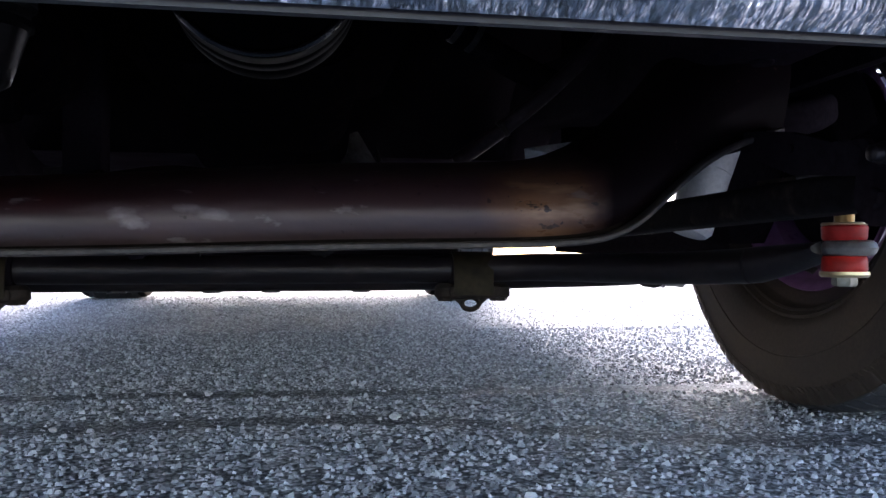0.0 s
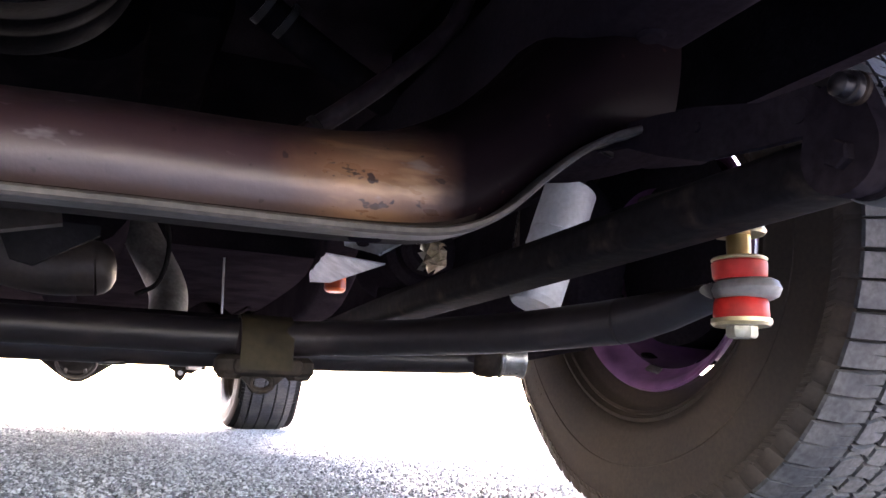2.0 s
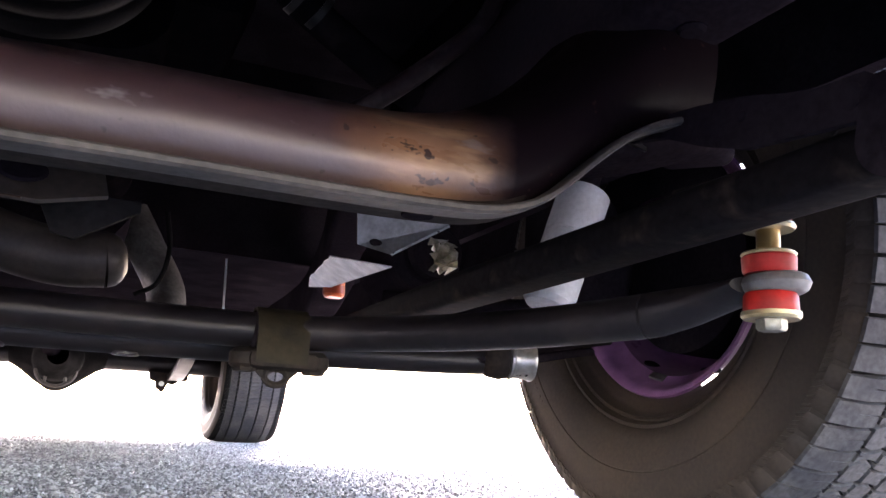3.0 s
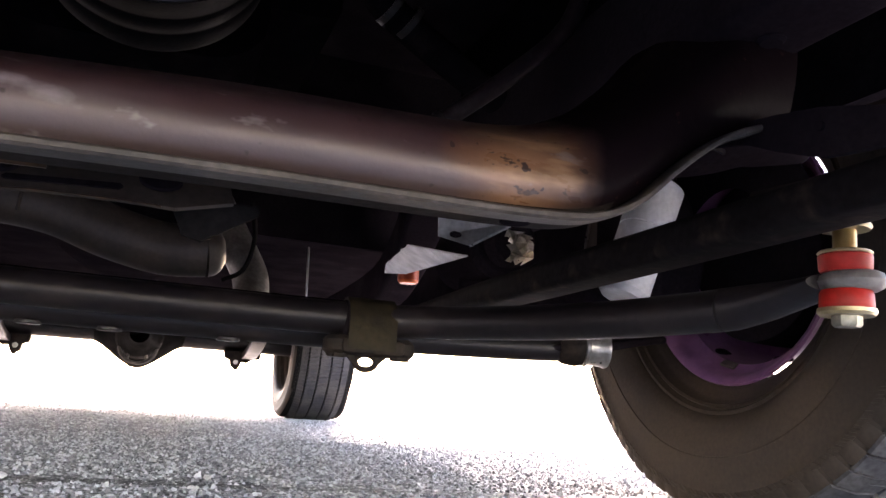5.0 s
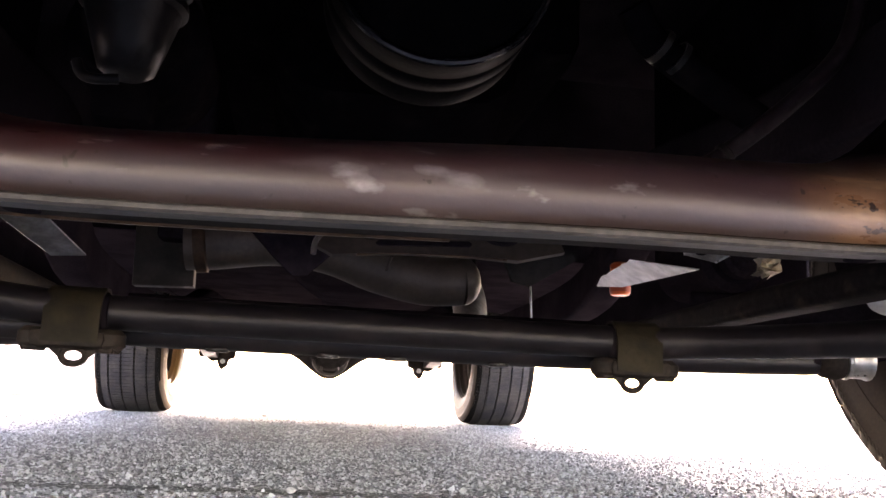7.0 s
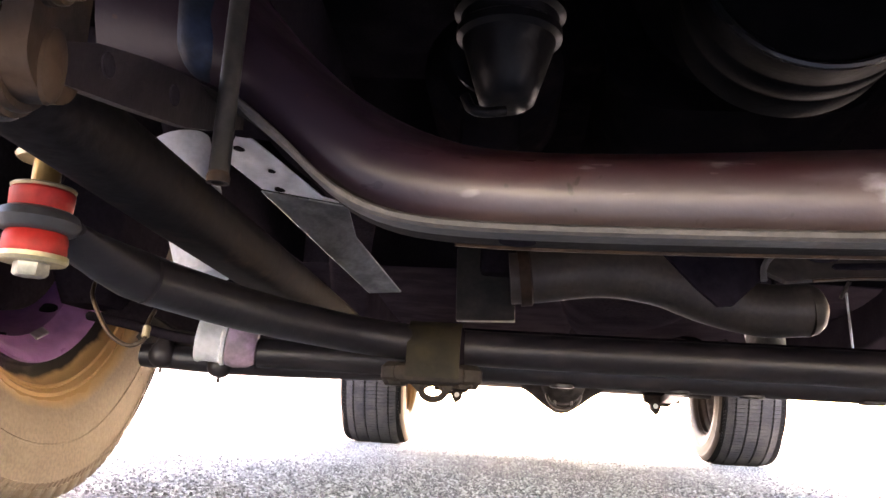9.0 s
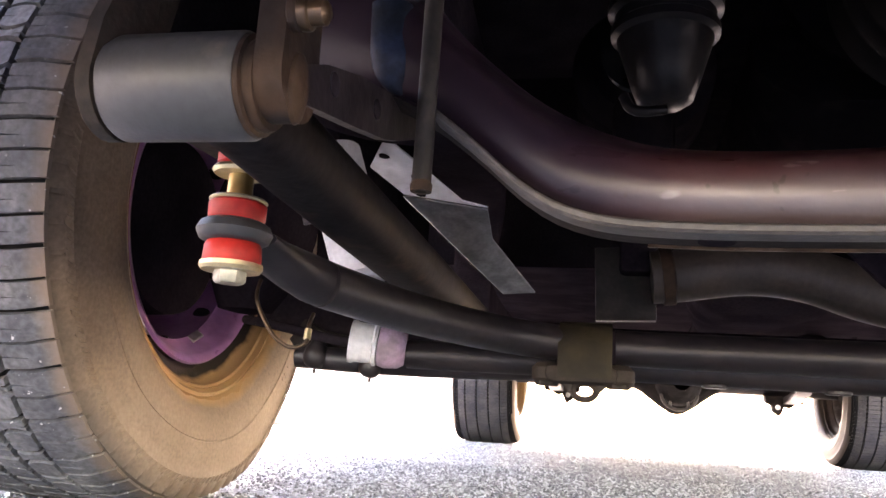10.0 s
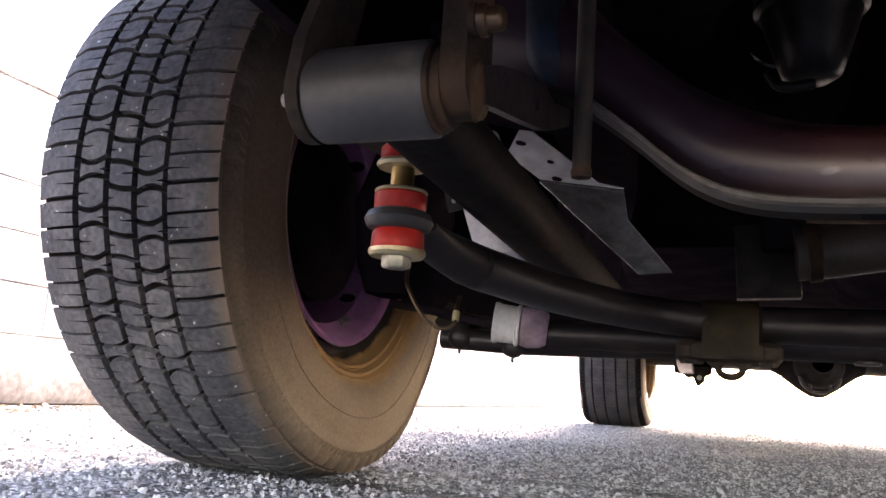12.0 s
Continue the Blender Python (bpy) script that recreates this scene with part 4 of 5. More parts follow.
    part("washer", lathe([(0.1972, 0), (0.1965, 0.0145), (0.1965, 0.0175), (0.1985, 0.019), (0.2012, 0.0188), (0.2012, 0)], None, 28), ZINC, link)
    part("bushing", lathe([(0.201, 0), (0.201, 0.0168), (0.203, 0.0176), (0.2115, 0.0172), (0.214, 0.016), (0.214, 0)], None, 28), RED, link, "red polyurethane bushing")
    part("bushing", lathe([(0.2265, 0), (0.2265, 0.016), (0.229, 0.0172), (0.2375, 0.0176), (0.239, 0.0165), (0.239, 0)], None, 28), RED, link, "red polyurethane bushing")
    part("washer", disc(0.0178, 0.0024, pose(0, 0, 0.2388), 28), ZINC, link)
    part("spacer", disc(0.0078, 0.0165, pose(0, 0, 0.2405), 20, 0.0008), BRASS, link, "brass spacer tube")
    part("washer", lathe([(0.2565, 0), (0.2565, 0.0165), (0.2585, 0.018), (0.2605, 0.017), (0.2605, 0)], None, 28), ZINC, link)
    part("bushing", disc(0.0155, 0.0125, pose(0, 0, 0.26), 28, 0.003), RED, link, "red polyurethane bushing")
    part("nut", hexagon(0.0085, 0.009, pose(0, 0, 0.279)), ZINC, link)

    # lower arm
    arm = thing("control_arm", "black steel lower control arm", "control arm", group="lower arms")
    fore = ((0.436, -0.642, 0.2500), (0.436, -0.60, 0.2515), (0.437, -0.33, 0.2485)) if s > 0 else ((0.424, -0.592, 0.2515), (0.4265, -0.555, 0.2535), (0.430, -0.33, 0.2490))
    ap = spline([(s * x, y, z) for x, y, z in fore + ((0.4333, -0.1, 0.245), (0.4358, 0.1, 0.2415), (0.4385, 0.28, 0.2375))], 6)
    part("leg", sweep(ap, rounded(0.038, 0.025, 0.008) if s > 0 else rounded(0.042, 0.034, 0.014), scales=[1 + 0.22 * min(k / 16, 1) for k in range(len(ap))]), ARM, arm)
    part("link_seat", sweep([Vector((s * 0.43, LINK[s][1] - 0.009, 0.2725 + LINK[s][2])), Vector((s * 0.46, LINK[s][1] - 0.004, 0.2748 + LINK[s][2])), Vector((s * 0.51, LINK[s][1], 0.2755 + LINK[s][2]))], rounded(0.044, 0.006, 0.0028)), RUST_DARK, arm)
    # unseen upright, added to hide the over-lit rim behind it
    part("knuckle", loft([[(s * (x + a), y + b, z) for a, b in rounded(w, d, 0.015)] for x, y, z, w, d in ((0.685, 0.0, 0.225, 0.05, 0.07), (0.675, 0.0, 0.26, 0.075, 0.12), (0.672, 0.0, 0.33, 0.085, 0.15), (0.665, 0.01, 0.40, 0.07, 0.13), (0.65, 0.02, 0.46, 0.05, 0.08), (0.63, 0.02, 0.50, 0.045, 0.06))]), UNDER, arm, "dark steering knuckle")
    part("spindle_arm", sweep(spline([(s * 0.455, 0.14, 0.25), (s * 0.53, 0.10, 0.246), (s * 0.60, 0.06, 0.244), (s * 0.68, 0.03, 0.25)], 4), rounded(0.036, 0.075, 0.012)), UNDER, arm)

    if s > 0:
        # added dark sheet that stands for the shade over the upper rim
        fan = [(0.733, -0.075 + r * math.sin(a), 0.326 + r * math.cos(a)) for r, span in ((0.157, range(-11, 12)), (0.085, range(11, -12, -1))) for a in (k * 0.12 for k in span)]
        part("rim_shade_sheet", plate(fan, 0.002, (1, 0, 0)), UNDER, arm, "black sheet added to darken the upper rim")

    # pivot
    pv = thing("arm_pivot", "dark grey pivot cylinder between rusty end plates", "pivot", (-0.4195, -0.62, 0.2365) if s < 0 else (0.443, -0.648, 0.2445), group="arm pivots")
    ax = ALONG_X if s > 0 else pose(0, 0, 0, 0, -90, 0)
    c0, c1 = (-0.028, 0.0295) if s > 0 else (-0.031, 0.0235)  # inner and outer end of the cylinder
    part("cylinder", lathe([(c0, 0), (c0, 0.0195), (c0 + 0.0015, 0.0205), (c1 - 0.0015, 0.0205), (c1, 0.0195), (c1, 0)], ax, 40), BLACK_GREY, pv, "dark grey painted cylinder")
    part("end_cap", lathe([(c1, 0), (c1, 0.0185), (c1 + 0.0065, 0.0185), (c1 + 0.008, 0.017), (c1 + 0.008, 0)], ax, 36), BLACK_GREY, pv)
    # sleeve, plate and bolts at +x are darkened copies, standing in for shade
    part("sleeve", lathe([(c0, 0), (c0, 0.0192), (c0 - 0.002, 0.0192), (c0 - 0.0025, 0.0172), (-0.0355, 0.0176), (-0.0375, 0.0168), (-0.0375, 0)], ax, 36), RUST if s < 0 else UNDER, pv, "rusty bushing sleeve" if s < 0 else "dark bushing sleeve")
    pl = [(s * -0.043, 0.0165 * math.cos(a), 0.0150 * math.sin(a) + 0.001) for a in (math.pi + math.pi * k / 12 for k in range(13))] + [(s * -0.043, 0.0165, 0.018), (s * -0.043, 0.015, 0.055), (s * -0.043, 0.006, 0.075), (s * -0.043, -0.010, 0.075), (s * -0.043, -0.0165, 0.03)]
    if s > 0:
        pl = [(s * -0.043, 0.0195 * math.cos(a), 0.0195 * math.sin(a)) for a in (math.pi * (0.9 + 1.2 * k / 16) for k in range(17))] + [(s * -0.043, 0.015, 0.024), (s * -0.043, 0.008, 0.030), (s * -0.043, -0.010, 0.030)]
    part("end_plate", plate(pl, 0.011, (1, 0, 0)), RUST if s < 0 else UNDER, pv, "rusty inner end plate" if s < 0 else "inner end plate blackened for shade")
    pl2 = [(s * (c1 + 0.004), 0.0205 * math.cos(a), 0.0205 * math.sin(a)) for a in (math.pi + math.pi * k / 12 for k in range(13))] + [(s * (c1 + 0.0015), 0.018, 0.02), (s * 0.012, 0.014, 0.075), (s * 0.012, -0.012, 0.075), (s * (c1 + 0.0015), -0.0205, 0.02)]
    part("outer_plate", plate(pl2, 0.006, (1, 0, 0)), RUST_DARK, pv)
    turn = pose(0, 0, 0, 0, -90, 0) if s > 0 else ALONG_X
    if s > 0:
        part("pivot_bolt", hexagon(0.0065, 0.005, pose(-0.0485, -0.002, -0.003) @ turn), UNDER, pv)
    else:
        part("pivot_bolt", lathe([(0, 0.0095), (0.0015, 0.009), (0.0028, 0.0065), (0.0034, 0.0)], pose(0.0484, -0.002, -0.002) @ turn @ Matrix.Diagonal((1.5, 0.8, 1, 1)), 24), RUST, pv, "worn rusty rounded pivot bolt head")
    part("clamp_bolt", lathe([(0, 0), (0, 0.0066), (0.002, 0.007), (0.0035, 0.0066), (0.004, 0.0052), (0.009, 0.005), (0.0105, 0.003), (0.0105, 0)], pose(s * -0.052, -0.012, 0.0225) @ (pose(0, 0, 0, 0, -90, 0) if s > 0 else ALONG_X), 18), OLD_ZINC if s < 0 else BLACK, pv, "old zinc-plated clamp bolt" if s < 0 else "dark clamp bolt")
    part("clamp_washer", disc(0.0072, 0.004, pose(s * -0.048, -0.012, 0.0225) @ (pose(0, 0, 0, 0, -90, 0) if s > 0 else ALONG_X), 20), RUST, pv)
    part("grease_nipple", lathe([(c1 + a, r) for a, r in ((0.008, 0), (0.008, 0.0042), (0.0115, 0.0042), (0.0125, 0.0025), (0.0155, 0.0025), (0.017, 0.0038), (0.0195, 0.003), (0.0205, 0))], ax, 14), WORN_GREY, pv, "steel grease nipple")

    # shock absorber
    sh = thing("shock_absorber", "pale grey shock absorber with a dark seam line", "shock absorber", group="shock absorbers")
    a, b = (Vector((0.508, -0.1895, 0.2335)), Vector((0.556, -0.185, 0.362))) if s > 0 else (Vector((-0.4785, -0.1895, 0.2335)), Vector((-0.5255, -0.185, 0.362)))
    m = look(a, b) @ pose(0, 0, 0, 180, 0, 0)
    part("body", lathe([(0, 0), (0, 0.022), (0.006, 0.0268), (0.078, 0.027), (0.0785, 0.0264), (0.0795, 0.0264), (0.08, 0.0274), (0.133, 0.0278), (0.134, 0.0268), (0.134, 0)], m, 36), PALE, sh)
    part("rod", disc(0.012, 0.14, m @ pose(0, 0, 0.134), 16), UNDER, sh)
    if s < 0:
        tab = part("tab", plate([(-0.545, -0.205, 0.335), (-0.532, -0.205, 0.338), (-0.524, -0.205, 0.300), (-0.524, -0.205, 0.286), (-0.537, -0.205, 0.283), (-0.543, -0.205, 0.305)], 0.004), BLACK, sh, "black sheet tab")
        for z in (0.2935, 0.302):
            part("screw", disc(0.0022, 0.003, pose(-0.5315, -0.207, z, 90, 0, 0), 10, 0.0006), STEEL, tab)

    # bright folded bracket behind the beam
    br = thing("frame_bracket", "bare folded sheet steel bracket with punched holes", "bracket", group="frame brackets")
    A, G, F, B, C, D, E = (-0.485, -0.144, 0.391), (-0.513, -0.099, 0.374), (-0.486, -0.053, 0.357), (-0.395, -0.03, 0.349), (-0.40, 0.05, 0.33), (-0.356, 0.15, 0.283), (-0.397, 0.15, 0.28)
    M = lambda p: (-s * p[0], p[1], p[2])
    if s > 0:
        part("web", plate([(0.391, -0.05, 0.2955), (0.447, -0.08, 0.3305), (0.442, -0.075, 0.362), (0.340, -0.075, 0.345), (0.350, -0.056, 0.3005)], 0.002, (0, 1, 0.35)), BARE_DARK, br, "dull steel web")
        part("edge", tube([(0.391, -0.052, 0.2948), (0.447, -0.082, 0.3298)], 0.0012, 8), STEEL, br, "bright folded edge")
        part("punched_slot", disc(0.0055, 0.004, pose(0.369, -0.060, 0.3045, 100, 0, 0) @ Matrix.Diagonal((1.3, 0.7, 1, 1)) @ pose(0, 0, -0.002), 14, 0.0003), UNDER, br)
    else:
        part("web", plate([M(p) for p in (A, (-0.458, -0.101, 0.375), (-0.422, -0.042, 0.353), B, F, G)], 0.002, (0, 0.35, 0.94)), BARE, br, "bare bright steel web")
    if s < 0:
        for x, y, z, w in ((-0.4925, -0.118, 0.3806, 0.006), (-0.467, -0.085, 0.3684, 0.004), (-0.466, -0.055, 0.3573, 0.006)):
            part("punched_slot", disc(w, 0.003, pose(x, y, z - 0.0015, -20, 0, 35) @ Matrix.Diagonal((1.0, 0.45, 1, 1)) @ pose(0, 0, -0.0015), 14, 0.0003), UNDER, br)
        part("punched_slot", disc(0.007, 0.004, pose(-0.413, 0.067, 0.3165, -22, 0, 30) @ Matrix.Diagonal((0.6, 1.2, 1, 1)) @ pose(0, 0, -0.002), 14, 0.0003), UNDER, br)
        part("fold_edge", tube([M((F[0], F[1], F[2] - 0.003)), M(E)], 0.0011, 8), STEEL, br, "bright folded edge")
        # same sheet past the fold, toned down for how light falls on it
        part("flange", plate([M(p) for p in ((B[0], B[1], B[2] - 0.003), C, D, E, (F[0], F[1], F[2] - 0.003))], 0.002, (0, 0.2, 1)), BARE_DARK, br)

# ---- steering linkage ----
rod = thing("tie_rod", "black steering linkage running across behind the bar", "steering linkage")
part("centre_link", sweep(spline([(-0.46, -0.085, 0.178), (-0.2, -0.07, 0.177), (0.2, -0.07, 0.177), (0.46, -0.085, 0.182), (0.50, -0.089, 0.1865)], 5), circle(0.0145, 20)), BLACK, rod)
# added tube that blocks the bright slit below the beam
part("slit_filler", tube([(-0.27, 0.02, 0.2155), (-0.1, 0.02, 0.215), (0.1, 0.02, 0.215), (0.27, 0.02, 0.2155)], 0.0095, 14), UNDER, rod)
for x in (-0.16, -0.05, 0.02, 0.13, -0.3):
    part("boss", disc(0.012, 0.004, pose(x, -0.07, 0.161), 14), BLACK, rod)
part("drag_link", tube([(-0.585, -0.07, 0.171), (-0.48, -0.07, 0.168), (-0.33, -0.07, 0.171), (-0.25, -0.07, 0.176)], 0.0125, 14), BLACK, rod)
for x, z, r in ((-0.501, 0.164, 0.0125), (-0.562, 0.1715, 0.0135)):
    part("ball_joint", lathe([(-1.0 * r, 0), (-0.96 * r, 0.36 * r), (-0.8 * r, 0.68 * r), (-0.45 * r, 0.93 * r), (0, r), (0.5 * r, 0.9 * r), (1.0 * r, 0.6 * r), (1.5 * r, 0.5 * r), (1.5 * r, 0)], pose(x, -0.078, z, 0, 8, 0), 20), BLACK, rod)
    part("grease_nipple", disc(0.0016, 0.006, pose(x, -0.078, z - r - 0.005), 8), RUST_DARK, rod)
part("steering_arm", plate([(-0.47, -0.062, 0.189), (-0.47, -0.062, 0.171), (-0.536, -0.06, 0.170), (-0.585, -0.058, 0.172), (-0.60, -0.056, 0.190), (-0.585, -0.056, 0.212), (-0.562, -0.058, 0.2), (-0.53, -0.06, 0.196)], 0.012, (0, 1, 0.1)), RUST_DARK, rod, "rusty flat steering arm")
for s in SIDES:
    part("tie_end", tube([(s * 0.45, -0.088, 0.182), (s * 0.53, -0.105, 0.187), (s * 0.60, -0.085, 0.20), (s * 0.66, -0.05, 0.21)], 0.005), UNDER, rod)
    out = 0.0 if s < 0 else 0.029
    m = look((s * (0.4715 + out), -0.09, 0.1832 if s < 0 else 0.187), (s * (0.53 + out), -0.103, 0.1885 if s < 0 else 0.187)) @ pose(0, 0, 0, 180, 0, 0)
    part("boot", lathe([(-0.010, 0.0), (-0.010, 0.0165), (-0.004, 0.0205), (0.010, 0.0225), (0.018, 0.0205), (0.019, 0)], m, 28), BOOT if s < 0 else RUST_DARK, rod, "dusty lilac joint boot" if s < 0 else "dark joint boot")
    part("boot_band", lathe([(0.019, 0), (0.019, 0.0215), (0.022, 0.0222), (0.024, 0.020), (0.04, 0.0205), (0.044, 0.0222), (0.047, 0.0215), (0.047, 0)], m, 28), PALE if s < 0 else STEEL, rod, "bright steel band")
    if s < 0:
        loop = [(s * x, y, z) for x, y, z in ((0.590, -0.17, 0.236), (0.583, -0.19, 0.222), (0.576, -0.2, 0.208), (0.561, -0.2, 0.184), (0.548, -0.2, 0.1735), (0.536, -0.2, 0.1705), (0.5265, -0.198, 0.1765), (0.5285, -0.19, 0.192), (0.533, -0.17, 0.205))]
        hose = thing("brake_hose", "thin rusty brake line bent into a loop", "brake line")
        part("hose", tube(loop, 0.0019, 10), OLD_ZINC, hose)
        part("ferrule", disc(0.0034, 0.011, pose(s * 0.5268, -0.196, 0.178, -10, 0, 0), 12, 0.001), ZINC, hose, "pale crimped ferrule")

# ---- exhaust and parts behind the beam ----
ex = thing("exhaust_pipe", "tan heat-stained exhaust crossover pipe", "exhaust pipe")
part("pipe", tube([(-0.215, 0.02, 0.283), (-0.185, 0.02, 0.286), (-0.115, 0.02, 0.2955), (-0.054, 0.02, 0.290), (0.005, 0.02, 0.271), (0.06, 0.02, 0.2605), (0.104, 0.02, 0.263)], 0.029, 28, 7), TAN, ex)
part("pipe_end", lathe([(0, 0.029), (0.008, 0.0275), (0.015, 0.0225), (0.020, 0.014), (0.0215, 0)], look((0.104, 0.02, 0.263), (0.16, 0.022, 0.272)) @ pose(0, 0, 0, 180, 0, 0), 24), TAN, ex)
part("collar", lathe([(0, 0.029), (0, 0.0325), (0.012, 0.0325), (0.014, 0.029)], look((-0.205, 0.02, 0.284), (-0.12, 0.02, 0.295)) @ pose(0, 0, 0, 180, 0, 0), 24), RUST, ex)
dp = thing("down_pipe", "pale steel exhaust down pipe", "exhaust pipe")
part("pipe", tube([(0.214, 0.50, 0.258), (0.21, 0.52, 0.31), (0.18, 0.54, 0.37), (0.14, 0.55, 0.44)], 0.031, 28), STEEL_DARK, dp)
tray = thing("tray_bracket", "dusty slotted steel bracket hung behind the beam", "bracket")
TY = -0.405
face = [(-0.052, 0.232), (0.052, 0.2385), (0.090, 0.2385), (0.093, 0.2245), (0.060, 0.2155), (0.030, 0.2165), (-0.015, 0.2155), (-0.045, 0.2125), (-0.060, 0.2105), (-0.071, 0.2165), (-0.066, 0.2275)]
part("plate", plate([(x, TY + (z - 0.22) * 0.6, z) for x, z in face], 0.003, (0, 1, -0.6)), TRAY, tray)
part("slot", plate([(x, TY - 0.0024 + (z - 0.22) * 0.6, z) for x, z in ((-0.031, 0.2235), (0.028, 0.2275), (0.030, 0.2255), (0.028, 0.2235), (-0.031, 0.2200), (-0.033, 0.2215))], 0.001, (0, 1, -0.6)), UNDER, tray, "dark punched slot")
for x, z in ((-0.037, 0.2305), (0.050, 0.2325)):
    part("boss", disc(0.010, 0.003, pose(x, TY - 0.002 + (z - 0.22) * 0.6, z, 60, 0, 0) @ Matrix.Diagonal((1.25, 0.85, 1, 1)), 20, 0.001), UNDER, tray, "dark rubber plug")
part("lower_edge", tube([(-0.045, TY - 0.0062, 0.2123), (-0.015, TY - 0.005, 0.2153), (0.030, TY - 0.0045, 0.2163), (0.052, TY - 0.005, 0.2158)], 0.0009, 8), OLD_ZINC, tray, "bright rubbed edge")
part("hook", tube([(-0.052, TY + 0.002, 0.2315), (-0.064, TY - 0.001, 0.2275), (-0.0705, TY - 0.004, 0.2195), (-0.0715, TY - 0.006, 0.211)], 0.0018, 10), SEAM_GREY, tray, "pale bent lip")
part("gusset", plate([(-0.118, -0.36, 0.236), (-0.062, -0.36, 0.236), (-0.060, -0.36, 0.219), (-0.075, -0.36, 0.204), (-0.084, -0.36, 0.203), (-0.098, -0.36, 0.215)], 0.005), UNDER, tray)
part("gusset", plate([(0.055, -0.37, 0.232), (0.112, -0.37, 0.232), (0.112, -0.37, 0.226), (0.078, -0.37, 0.205), (0.066, -0.37, 0.208)], 0.005), UNDER_GREY, tray)
part("edge_strip", box((0.05, 0.003, 0.002), (-0.075, -0.42, 0.2245), 0.0005), SEAM_GREY, tray, "bright worn edge")
part("tie", tube([(-0.022, TY + 0.002, 0.2145), (-0.024, TY + 0.01, 0.206)], 0.0011, 8), RUST_DARK, tray)

part("stay_rod", tube([(0.276, 0.32, 0.25), (0.274, 0.33, 0.34)], 0.0016, 8), STEEL, dp, "thin bright stay rod")
cable = thing("cable", "thin dark hanging cable loop", "cable")
part("strand", tube([(0.19, 0.42, 0.42), (0.20, 0.42, 0.36), (0.19, 0.44, 0.31), (0.16, 0.46, 0.29)], 0.004, 8), UNDER_GREY, cable)
oil = thing("oil_filter", "small orange oil filter", "filter")
part("can", disc(0.0185, 0.06, pose(0.483, 0.465, 0.322), 24, 0.004), ORANGE, oil)
part("stripe", lathe([(0.312, 0), (0.312, 0.0191), (0.326, 0.0191), (0.326, 0)], pose(0.483, 0.465, 0.016), 24), ORANGE_DARK, oil)

heat = thing("heat_shield", "bare aluminium sheet with a ragged edge", "shield")
rag = [(0.437, 0.46, 0.336), (0.449, 0.37, 0.324), (0.452, 0.105, 0.3145), (0.402, 0.227, 0.344)]
a, b = Vector(rag[3]), Vector((0.424, 0.426, 0.342))
for k in range(9):
    p = a.lerp(b, (k + 1) / 10) + Vector(((0.0014, -0.0008, 0.0004)[k % 3], 0.003 * math.sin(k * 2.3), (-0.0007, 0.0005)[k % 2]))
    rag.append(tuple(p))
part("sheet", plate(rag, 0.002, (0.5, 0, 0.85)), BARE, heat)
foil = thing("foil_scrap", "crumpled bright scrap of heat foil behind the beam", "foil")
bm = bmesh.new()
rng = random.Random(11)
net = [[bm.verts.new((0.435 + 0.005 * i + rng.uniform(-0.004, 0.004), -0.06 + rng.uniform(-0.012, 0.012), 0.318 - 0.005 * j + rng.uniform(-0.003, 0.003))) for i in range(7)] for j in range(8)]
for p, q in zip(net, net[1:]):
    for k in range(6):
        bm.faces.new((p[k], p[k + 1], q[k + 1], q[k]))
bmesh.ops.solidify(bm, geom=bm.faces[:], thickness=0.0006)
part("sheet", bm, STEEL, foil, "", False)
box_ = thing("starter", "dark cylindrical starter motor", "starter")
part("body", disc(0.05, 0.16, pose(0.50, 0.25, 0.335) @ pose(0, 0, 0, 90, 0, 0), 28, 0.01), UNDER, box_)
part("cap", disc(0.035, 0.03, pose(0.50, 0.09, 0.335) @ pose(0, 0, 0, 90, 0, 0), 24, 0.006), UNDER, box_)

# ---- hanging tube and hose at one side ----
hang = thing("drain_tube", "dusty grey drain tube hanging from above", "tube")
part("tube", lathe([(0.226, 0.0028), (0.225, 0.0044), (0.229, 0.0047), (0.40, 0.0047), (0.40, 0)], pose(-0.3455, -0.528, -0.002) @ pose(0, 0, 0, 0, 0, 0), 18), SEAM_DARK, hang)
part("lip", lathe([(0.2245, 0.0028), (0.2245, 0.0051), (0.2275, 0.0054), (0.2295, 0.0047)], pose(-0.3455, -0.528, -0.002), 18), RUST, hang, "rusty tube lip")
bh = thing("blue_hose", "blue-black painted bracket beside the rail", "bracket")
part("body", sweep(spline([(-0.369, -0.5, 0.40), (-0.373, -0.5, 0.345), (-0.373, -0.5, 0.318), (-0.370, -0.50, 0.298), (-0.364, -0.50, 0.282)], 4), rounded(0.034, 0.024, 0.010), scales=[1] * 13 + [0.92, 0.8, 0.6, 0.3]), BLUE, bh)

# ---- engine ----
eng = thing("engine", "oily dark engine front with a crank pulley", "engine")
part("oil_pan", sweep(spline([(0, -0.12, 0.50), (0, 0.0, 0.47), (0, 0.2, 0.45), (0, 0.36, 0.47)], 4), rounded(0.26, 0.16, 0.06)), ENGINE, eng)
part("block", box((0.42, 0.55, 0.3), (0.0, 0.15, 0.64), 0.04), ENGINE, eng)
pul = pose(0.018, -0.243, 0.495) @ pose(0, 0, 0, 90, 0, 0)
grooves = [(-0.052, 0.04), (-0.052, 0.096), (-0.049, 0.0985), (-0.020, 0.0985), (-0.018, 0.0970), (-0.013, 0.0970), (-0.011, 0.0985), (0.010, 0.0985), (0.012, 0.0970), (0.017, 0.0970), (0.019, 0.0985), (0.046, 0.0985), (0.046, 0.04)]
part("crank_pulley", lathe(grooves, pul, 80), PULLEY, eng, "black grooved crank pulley")
